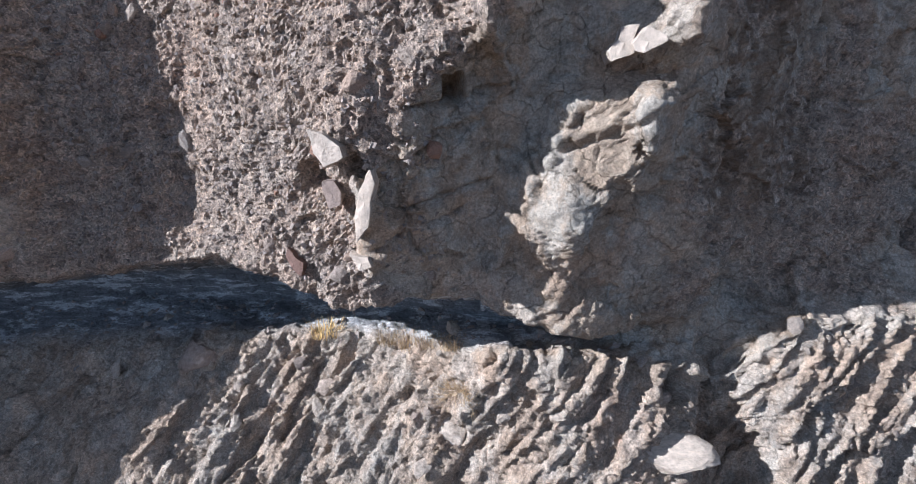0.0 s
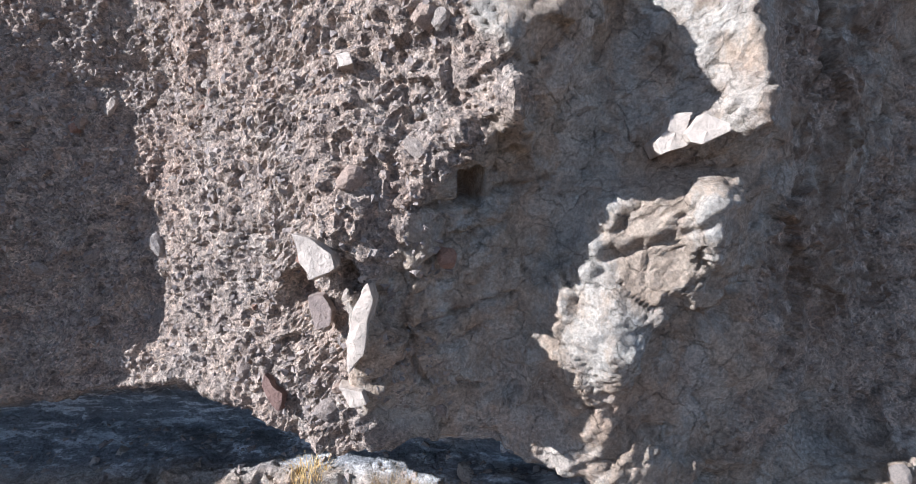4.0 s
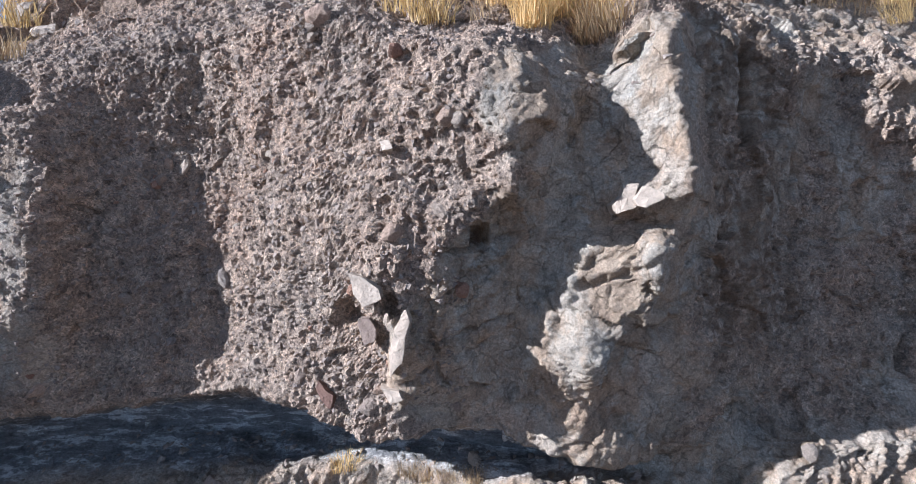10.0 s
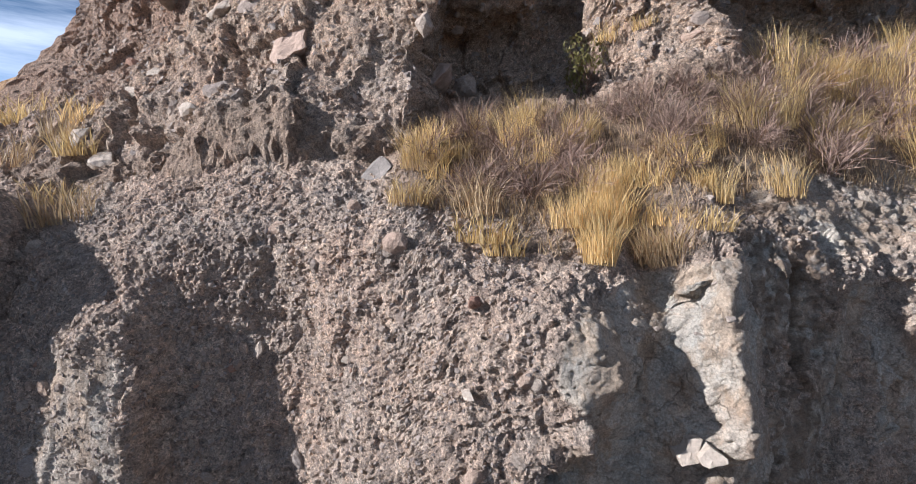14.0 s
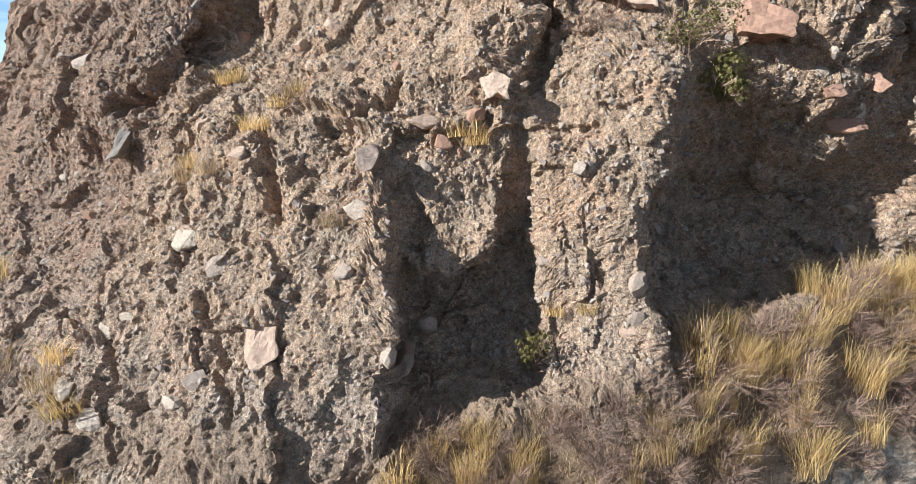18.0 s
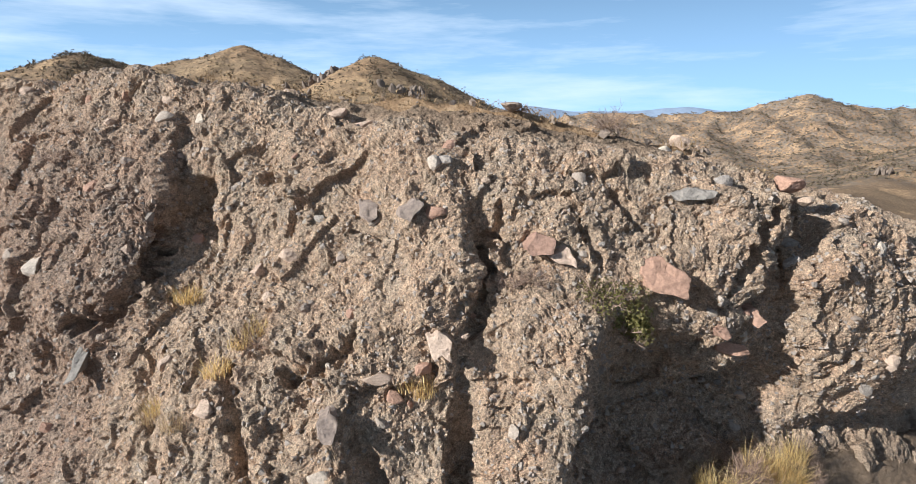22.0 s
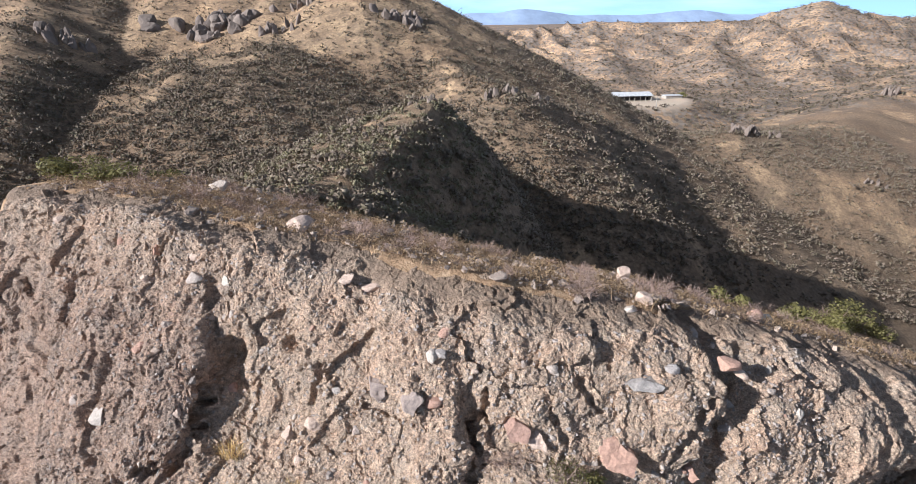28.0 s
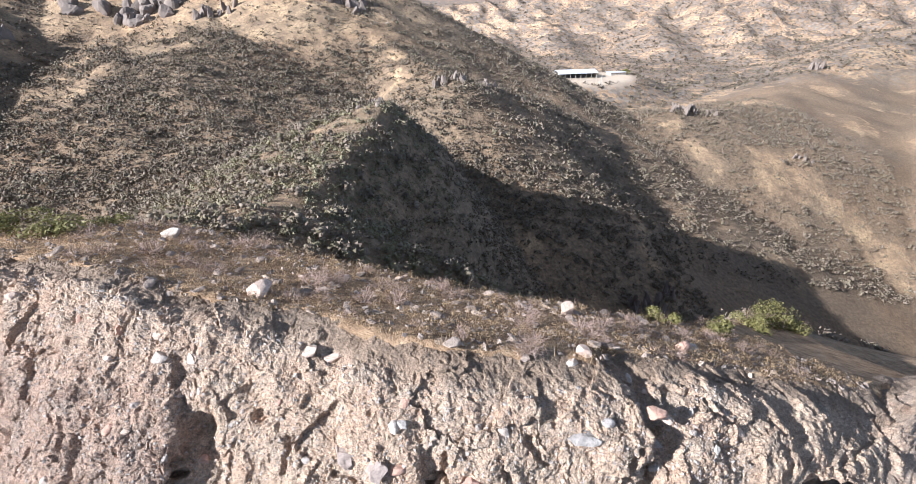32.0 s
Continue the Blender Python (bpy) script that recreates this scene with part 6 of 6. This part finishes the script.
for i, (x, y, z, size) in enumerate(((-2.8, 14.9, 18.5, 0.7), (-12.8, 22.2, 22.8, 1.0), (3.4, 13.5, 19.5, 1.0), (4.0, 13.3, 19.5, 0.9), (-11.8, 22.0, 23.0, 0.8), (-9.6, 12.2, 11.5, 0.9), (-13.0, 21.0, 21.0, 0.9), (-4.9, 14.7, 17.9, 1.0), (-4.3, 14.6, 17.7, 0.9))):
    p, nn = snap(x, y, z)
    plant("dry_shrub", SHRUB[i % 4], p, size, "small leafless shrub clinging to the rock", "shrub", "shrubs on the slope")
p, nn = snap(-2.0, 7.55, 1.9)
plant("grass_tuft", SOFT[0], p, 0.75, "small orange-brown tuft by the crevice", "grass")
for i, (x, y, z) in enumerate(((-0.7, 7.0, 2.0), (-0.4, 6.8, 2.1), (-0.1, 6.5, 2.15), (-1.0, 7.2, 2.0))):
    p, nn = snap(x, y, z)
    plant("grass_tuft", PALE[i % 3], p, 0.55, "matted pale straw on the rock bench", "grass", "straw on the bench")


def leafy_bush(at, width, height, leaves, label, seed, leaf=0.035, lean=(0, 0)):
    """A bush with thin forking stems and loose leaves."""
    top = new("bush")
    top.matrix_world = Matrix.Translation(at)
    tagged(top, label, "bush")
    v, f = twig_ball(16, width * 0.42, height * 0.8, 0.022, seed)
    v[:, 0] += lean[0] * v[:, 2]
    stems = new("branchwork", mesh_of("branchwork", v, f, TWIGS))
    stems.parent = top
    v, f = leaf_clump(leaves, leaf / max(width, 1e-3), seed + 1)
    v = v * np.array([width, width, height * 1.25])
    v[:, 0] += lean[0] * v[:, 2]
    crown = new("crown", mesh_of("crown", v, f, GREEN_LEAF))
    crown.parent = top
    return top


leafy_bush(Vector(snap(7.1, 12.2, 17.5)[0]), 1.7, 1.5, 2000, "bright green leafy bush on the lip of the overhang", 3, 0.075)
leafy_bush(Vector(snap(5.6, 12.8, 18.5)[0]), 2.1, 1.4, 1200, "thin green bush half dried out", 5, 0.06)
leafy_bush(Vector(snap(1.5, 10.4, 11.4)[0]), 0.9, 1.2, 600, "small green bush beside the rock pillar", 7, 0.045)

# a tangle of twigs, the remains of a nest, on the bench
p, nn = snap(0.0, 6.3, 1.62)
nest = new("nest", mesh_of("nest", *twig_ball(30, 0.32, 0.2, 0.007, 90), STRAW))
nest.matrix_world = seat(p, nn, 0.0, (1, 1, 1), 4)
tagged(nest, "ragged old nest of dry twigs stuck to the rock", "nest")

# ---- the crest ----
CREST_STONE = stone_material("crest_rock", [(0.18, 0.142, 0.115), (0.27, 0.212, 0.17), (0.36, 0.29, 0.235)])
CREST_ROCK = [mesh_of("boulder", *s, CREST_STONE) for s in ROUGH]
for i in range(300):
    x, back = rng.uniform(-16, 30), 1.2 + 17 * rng.uniform() ** 1.2
    y = float(crest_y(np.array(x))) + back
    if x > 24 and back < 4:
        continue
    z = float(land(np.array([x]), np.array([y]))[0])
    s = 0.2 + 0.65 * rng.uniform() ** 2.0
    ob = new("boulder", CREST_ROCK[i % 6])
    ob.matrix_world = Matrix.Translation((x, y, z + 0.10 * s)) @ pose(0, 0, 0, rng.uniform(-20, 20), rng.uniform(-20, 20), rng.uniform(0, 360)) @ Matrix.Diagonal((s, s * 0.8, s * 0.7, 1))
    tagged(ob, "weathered loose stone on the crest", "stone", "stones on the crest")
for label, mat, x, y, size, rz in (
        ("pale split rock on the crest", "pale_stone", 10.4, 17.4, (1.0, 0.8, 1.1), 20), ("pale split rock on the crest", "pale_stone", 10.9, 17.2, (0.7, 0.6, 0.9), 70), ("pale split rock on the crest", "pink_stone", 11.3, 17.6, (0.6, 0.6, 0.8), 130),
        ("flat red slab near the edge", "red_stone", 11.9, 15.2, (1.5, 0.9, 0.5), 10), ("pale stone standing on the crest", "pink_stone", 14.4, 25.3, (0.9, 0.8, 1.3), 40), ("dark upright stone on the crest", "grey_stone", -10.6, 37.2, (1.0, 0.9, 1.2), 15),
        ("broad flat rock on the crest", "pink_stone", -4.2, 25.2, (1.6, 1.1, 0.9), 60), ("pink rock on the crest", "red_stone", 19.6, 20.3, (1.1, 0.8, 0.7), 30), ("pale rock on the crest", "pale_stone", 20.6, 20.6, (1.0, 0.8, 0.7), 110)):
    z = float(land(np.array([x]), np.array([y]))[0])
    ob = new("boulder", BOULDER_MESH[mat][int(rz) % 6])
    ob.matrix_world = Matrix.Translation((x, y, z + 0.25 * size[2])) @ pose(0, 0, 0, 8, -6, rz) @ Matrix.Diagonal((*size, 1))
    tagged(ob, label, "rock")
for label, mat, k, at, size, rz in (("red-brown boulder on the crest's broken edge", "red_stone", 1, (13.05, 14.0, 22.0), (0.85, 0.75, 0.7), 20), ("small pink stone on the broken edge", "pink_stone", 3, (13.75, 14.05, 21.95), (0.5, 0.45, 0.45), 70)):
    p, nn = snap(*at)
    ob = new("boulder", BOULDER_MESH[mat][k])
    ob.matrix_world = Matrix.Translation(Vector((at[0], at[1], max(p[2] + 0.1 * size[2], at[2] - 0.3)))) @ pose(0, 0, 0, 10, 14, rz) @ Matrix.Diagonal((*size, 1))
    tagged(ob, label, "rock")


def on_land(x, y):
    return np.stack([x, y, land(x, y)], -1)


cx = rng.uniform(-20, 34, 13000)
cp = on_land(cx, crest_y(cx) + 1.0 + 20 * rng.uniform(size=13000))
crest_stones = new("crest_gravel", strewn("crest_gravel", FRAGMENTS, cp[:5200], 0.08 + 0.55 * rng.uniform(size=5200) ** 3, CREST_STONE))
tagged(crest_stones, "grey gravel and small stones strewn over the crest", "gravel", kind="stuff")
crest_grass = new("crest_grass", strewn("crest_grass", [blades(8, 0.30, 0.26, 0.018, 1.3, 60 + s) for s in range(4)], cp[7400:10200], rng.uniform(0.7, 1.9, 2800), DEAD_GRASS, 0.2))
tagged(crest_grass, "thin dry grass over the crest", "grass", kind="stuff")
low_brush = new("crest_brush", strewn("crest_brush", [leaf_clump(30, 0.09, 240 + s) for s in range(4)], cp[10200:], rng.uniform(0.25, 0.9, 2800), DEAD_GRASS, 0.2))
tagged(low_brush, "low brown brush over the stony crest", "brush", kind="stuff")
for i in range(95):
    x, back = rng.uniform(-15, 30), rng.uniform(0.6, 17)
    y = float(crest_y(np.array(x))) + back
    z = float(land(np.array([x]), np.array([y]))[0]) - 0.03
    plant("dry_shrub", SHRUB[i % 4], Vector((x, y, z)), rng.uniform(0.8, 1.7), "low dry shrub on the stony crest", "shrub", "shrubs on the crest")
for i, (x, y, w, hgt) in enumerate(((42.0, 34.5, 4.2, 2.8), (44.6, 35.0, 4.4, 3.2), (47.5, 34.8, 4.0, 2.4), (39.5, 33.0, 3.0, 1.8), (29.5, 27.0, 2.6, 1.6), (-17.5, 37.5, 3.6, 2.0), (-20.5, 38.5, 3.4, 2.0), (-15.0, 40.5, 3.0, 1.6), (24.0, 28.0, 2.2, 1.4))):
    z = float(land(np.array([x]), np.array([y]))[0]) - 0.1
    leafy_bush(Vector((x, y, z)), w, hgt, 1100, "rounded green bush on the slope behind the crest", 100 + 3 * i, 0.17)

# ---- scrub on the hills ----
def scrub(name, shapes, count, x0, x1, y0, y1, low_size, high_size, mat, need, seed, label):
    x, y = rng.uniform(x0, x1, count), y0 + (y1 - y0) * rng.uniform(size=count)
    keep = y > crest_y(x) + 22
    keep &= cover(x, y) > rng.uniform(need, 1.0, count)
    keep &= np.hypot((x - BARN[0] - 15) / 1.4, y - BARN[1]) > 34
    p = on_land(x[keep], y[keep])
    s = low_size + (high_size - low_size) * rng.uniform(size=len(p)) ** 1.8
    ob = new(name, strewn(name, shapes, p - np.array([0, 0, 0.12]), np.stack([s, s, s * rng.uniform(0.7, 1.1, len(p))], -1), mat, 0.12, True))
    return tagged(ob, label, "scrub", kind="stuff")


NEAR_CLUMP = [leaf_clump(38, 0.11, 200 + s, 0.28, 2) for s in range(6)]
MID_CLUMP = [leaf_clump(12, 0.17, 210 + s, 0.28, 1) for s in range(6)]
FAR_CLUMP = [leaf_clump(7, 0.36, 220 + s) for s in range(6)]
scrub("near_scrub", NEAR_CLUMP, 9800, -75, 112, 42, 150, 1.0, 3.4, SCRUB, -0.15, 71, "dense grey-brown chaparral on the near hill")
scrub("near_green_scrub", NEAR_CLUMP, 2600, -26, 24, 48, 104, 0.8, 2.1, SCRUB_GREEN, 0.1, 75, "greener bushes on the near hill")
scrub("hill_scrub", MID_CLUMP, 24000, -240, 300, 125, 390, 1.3, 4.4, SCRUB, 0.1, 81, "dark chaparral over the middle hills")
scrub("slope_scrub", [leaf_clump(24, 0.13, 250 + s, 0.28, 1) for s in range(6)], 5200, -115, 60, 120, 255, 1.5, 4.0, SCRUB, 0.0, 83, "dense purple-brown chaparral on the lower slope behind the crest")
scrub("hill_tufts", [leaf_clump(5, 0.42, 230 + s) for s in range(6)], 40000, -190, 260, 140, 380, 0.5, 1.6, SCRUB, -0.25, 85, "small dry bushes dotted over the grassy slopes")
scrub("far_scrub", FAR_CLUMP, 26000, -100, 1200, 380, 1050, 2.0, 5.5, SCRUB, -0.04, 91, "dark chaparral over the far hills")


# ---- rocks on the hills ----
HILL_STONE = stone_material("hill_rock", [(0.13, 0.105, 0.088), (0.19, 0.155, 0.13)], 0.8)
HILL_ROCK = [mesh_of("rock", *s, HILL_STONE) for s in ROUGH]

def outcrop(x, y, width, height, count, seed, label):
    """A knot of rocks, each a part of its own."""
    r = np.random.RandomState(seed)
    top = new("rock_outcrop")
    top.matrix_world = Matrix.Translation(on_land(np.array([x]), np.array([y]))[0])
    back = top.matrix_world.inverted()
    for k in range(count):
        px, py = x + r.normal(0, width * 0.32), y + r.normal(0, width * 0.15)
        p = on_land(np.array([px]), np.array([py]))[0]
        rock = new("rock", HILL_ROCK[k % 6])
        rock.parent = top
        size = (r.uniform(0.2, 0.5) * width * 0.4, r.uniform(0.2, 0.5) * width * 0.4, r.uniform(0.5, 1.0) * height * 1.5)
        rock.matrix_local = back @ Matrix.Translation(p) @ pose(0, 0, 0, r.uniform(-20, 20), r.uniform(-20, 20), r.uniform(0, 360)) @ Matrix.Diagonal((*size, 1))
    return tagged(top, label, "rock")


for i, (x, y, w, hgt, c) in enumerate(((-34, 272, 14, 9, 14), (-66, 295, 40, 9, 34), (-20, 300, 22, 7, 18), (25, 262, 20, 7, 20), (51, 182, 10, 6, 14), (64, 190, 10, 5, 10), (197, 243, 16, 8, 14), (212, 240, 10, 6, 8), (470, 400, 20, 14, 14), (83, 104, 9, 8, 12), (95, 108, 8, 7, 9), (12, 92, 5, 2.0, 16), (-118, 262, 20, 10, 14), (240, 200, 8, 4, 8))):
    outcrop(x, y, w, hgt, c, 300 + i, "weathered rock outcrop on the dry hillside")

# ---- the barn in the valley ----
def box(bm, x0, x1, y0, y1, z0, z1):
    v = [bm.verts.new(c) for c in ((x0, y0, z0), (x1, y0, z0), (x1, y1, z0), (x0, y1, z0), (x0, y0, z1), (x1, y0, z1), (x1, y1, z1), (x0, y1, z1))]
    for f in ((0, 3, 2, 1), (4, 5, 6, 7), (0, 1, 5, 4), (1, 2, 6, 5), (2, 3, 7, 6), (3, 0, 4, 7)):
        bm.faces.new([v[k] for k in f])


def boxed(name, dims, mat, parent, label=""):
    bm = bmesh.new()
    box(bm, *dims)
    return part(name, bm, mat, parent, label)


WHITE_ROOF = stone_material("white_metal_roof", [(0.58, 0.58, 0.57), (0.64, 0.64, 0.63)], 0.6)
WALL_PAINT = stone_material("barn_wall", [(0.42, 0.38, 0.32), (0.46, 0.42, 0.36)], 0.8)
DARK_OPEN = stone_material("opening_shade", [(0.05, 0.045, 0.04), (0.06, 0.055, 0.05)], 0.8)
barn = new("barn")
barn.matrix_world = Matrix.Translation(BARN) @ pose(0, 0, 0, 0, 0, -4)
tagged(barn, "long open-sided barn with a white metal roof", "barn")
boxed("back_wall", (-18, 18, 7.4, 7.8, 0, 4.6), WALL_PAINT, barn)
boxed("end_wall", (-18.4, -18.0, -7, 7.8, 0, 4.6), WALL_PAINT, barn)
boxed("end_wall", (18.0, 18.4, -7, 7.8, 0, 4.6), WALL_PAINT, barn)
for k in range(8):
    boxed("post", (-17.8 + 5.05 * k, -17.4 + 5.05 * k, -7.0, -6.6, 0, 4.6), WALL_PAINT, barn)
# added dark box: its colour stands in for the shade of the open front
boxed("stall_row", (-17, 17, -2, 6, 0, 2.6), DARK_OPEN, barn, "dark block standing in for the shaded inside")
bm = bmesh.new()
v = [bm.verts.new(c) for c in ((-19, -8, 4.6), (19, -8, 4.6), (19, 0.4, 7.2), (-19, 0.4, 7.2), (19, 8.6, 4.6), (-19, 8.6, 4.6), (-19, -8, 4.3), (19, -8, 4.3), (19, 0.4, 6.9), (-19, 0.4, 6.9), (19, 8.6, 4.3), (-19, 8.6, 4.3))]
for f in ((0, 1, 2, 3), (3, 2, 4, 5), (6, 9, 8, 7), (9, 11, 10, 8), (0, 6, 7, 1), (4, 10, 11, 5), (1, 7, 8, 2), (2, 8, 10, 4), (0, 3, 9, 6), (3, 5, 11, 9)):
    bm.faces.new([v[k] for k in f])
part("roof", bm, WHITE_ROOF, barn, "white metal gable roof")
shed = new("shed")
shed.matrix_world = Matrix.Translation((BARN[0] + 45, BARN[1] + 4, BARN[2]))
tagged(shed, "low pale shed beside the barn", "shed")
boxed("wall", (-8, 8, -4, 4, 0, 2.4), WALL_PAINT, shed)
boxed("roof", (-8.6, 8.6, -4.6, 4.6, 2.4, 2.8), WHITE_ROOF, shed, "flat white roof")
pole = new("utility_pole")
px, py = BARN[0] + 4, BARN[1] - 40
pole.matrix_world = Matrix.Translation((px, py, float(land(np.array([px]), np.array([py]))[0])))
tagged(pole, "wooden utility pole near the barn", "pole")
boxed("shaft", (-0.25, 0.25, -0.25, 0.25, -0.3, 10), WALL_PAINT, pole)
boxed("crossarm", (-1.4, 1.4, -0.12, 0.12, 8.9, 9.2), WALL_PAINT, pole)
for i, (dx, dy, w, hgt) in enumerate(((-26, -14, 9, 7), (-32, -8, 8, 6), (26, 14, 9, 7), (20, 16, 8, 7), (60, 10, 9, 7), (-22, -20, 7, 5))):
    x, y = BARN[0] + dx, BARN[1] + dy
    leafy_bush(Vector((x, y, float(land(np.array([x]), np.array([y]))[0]) - 0.3)), w, hgt, 260, "dark green tree near the barn", 400 + i, 0.9)

# ---- blue mountains far off ----
mx = np.linspace(-4200, 4600, 140)
mz = 60 + 70 * np.abs(perlin(np.stack([mx, 0 * mx, 0 * mx], -1), 900.0, 55)) + 35 * perlin(np.stack([mx, 0 * mx, 0 * mx], -1), 300.0, 56)
mtop = np.stack([mx, np.full_like(mx, 4500), 45 + mz], -1)
mfoot = np.stack([mx, np.full_like(mx, 4150), np.full_like(mx, -80)], -1)
# the blue haze of distance is put into the range's own colour
HAZE_BLUE = stone_material("haze_blue_range", [(0.30, 0.38, 0.52), (0.30, 0.38, 0.52)], 0.002)
backdrop = new("backdrop", grid_mesh("backdrop", np.stack([mfoot, (mfoot + mtop) / 2 + np.array([0, 0, 12]), mtop]), HAZE_BLUE, True))
tagged(backdrop, "hazy blue mountain range on the horizon", "mountains", kind="structure")
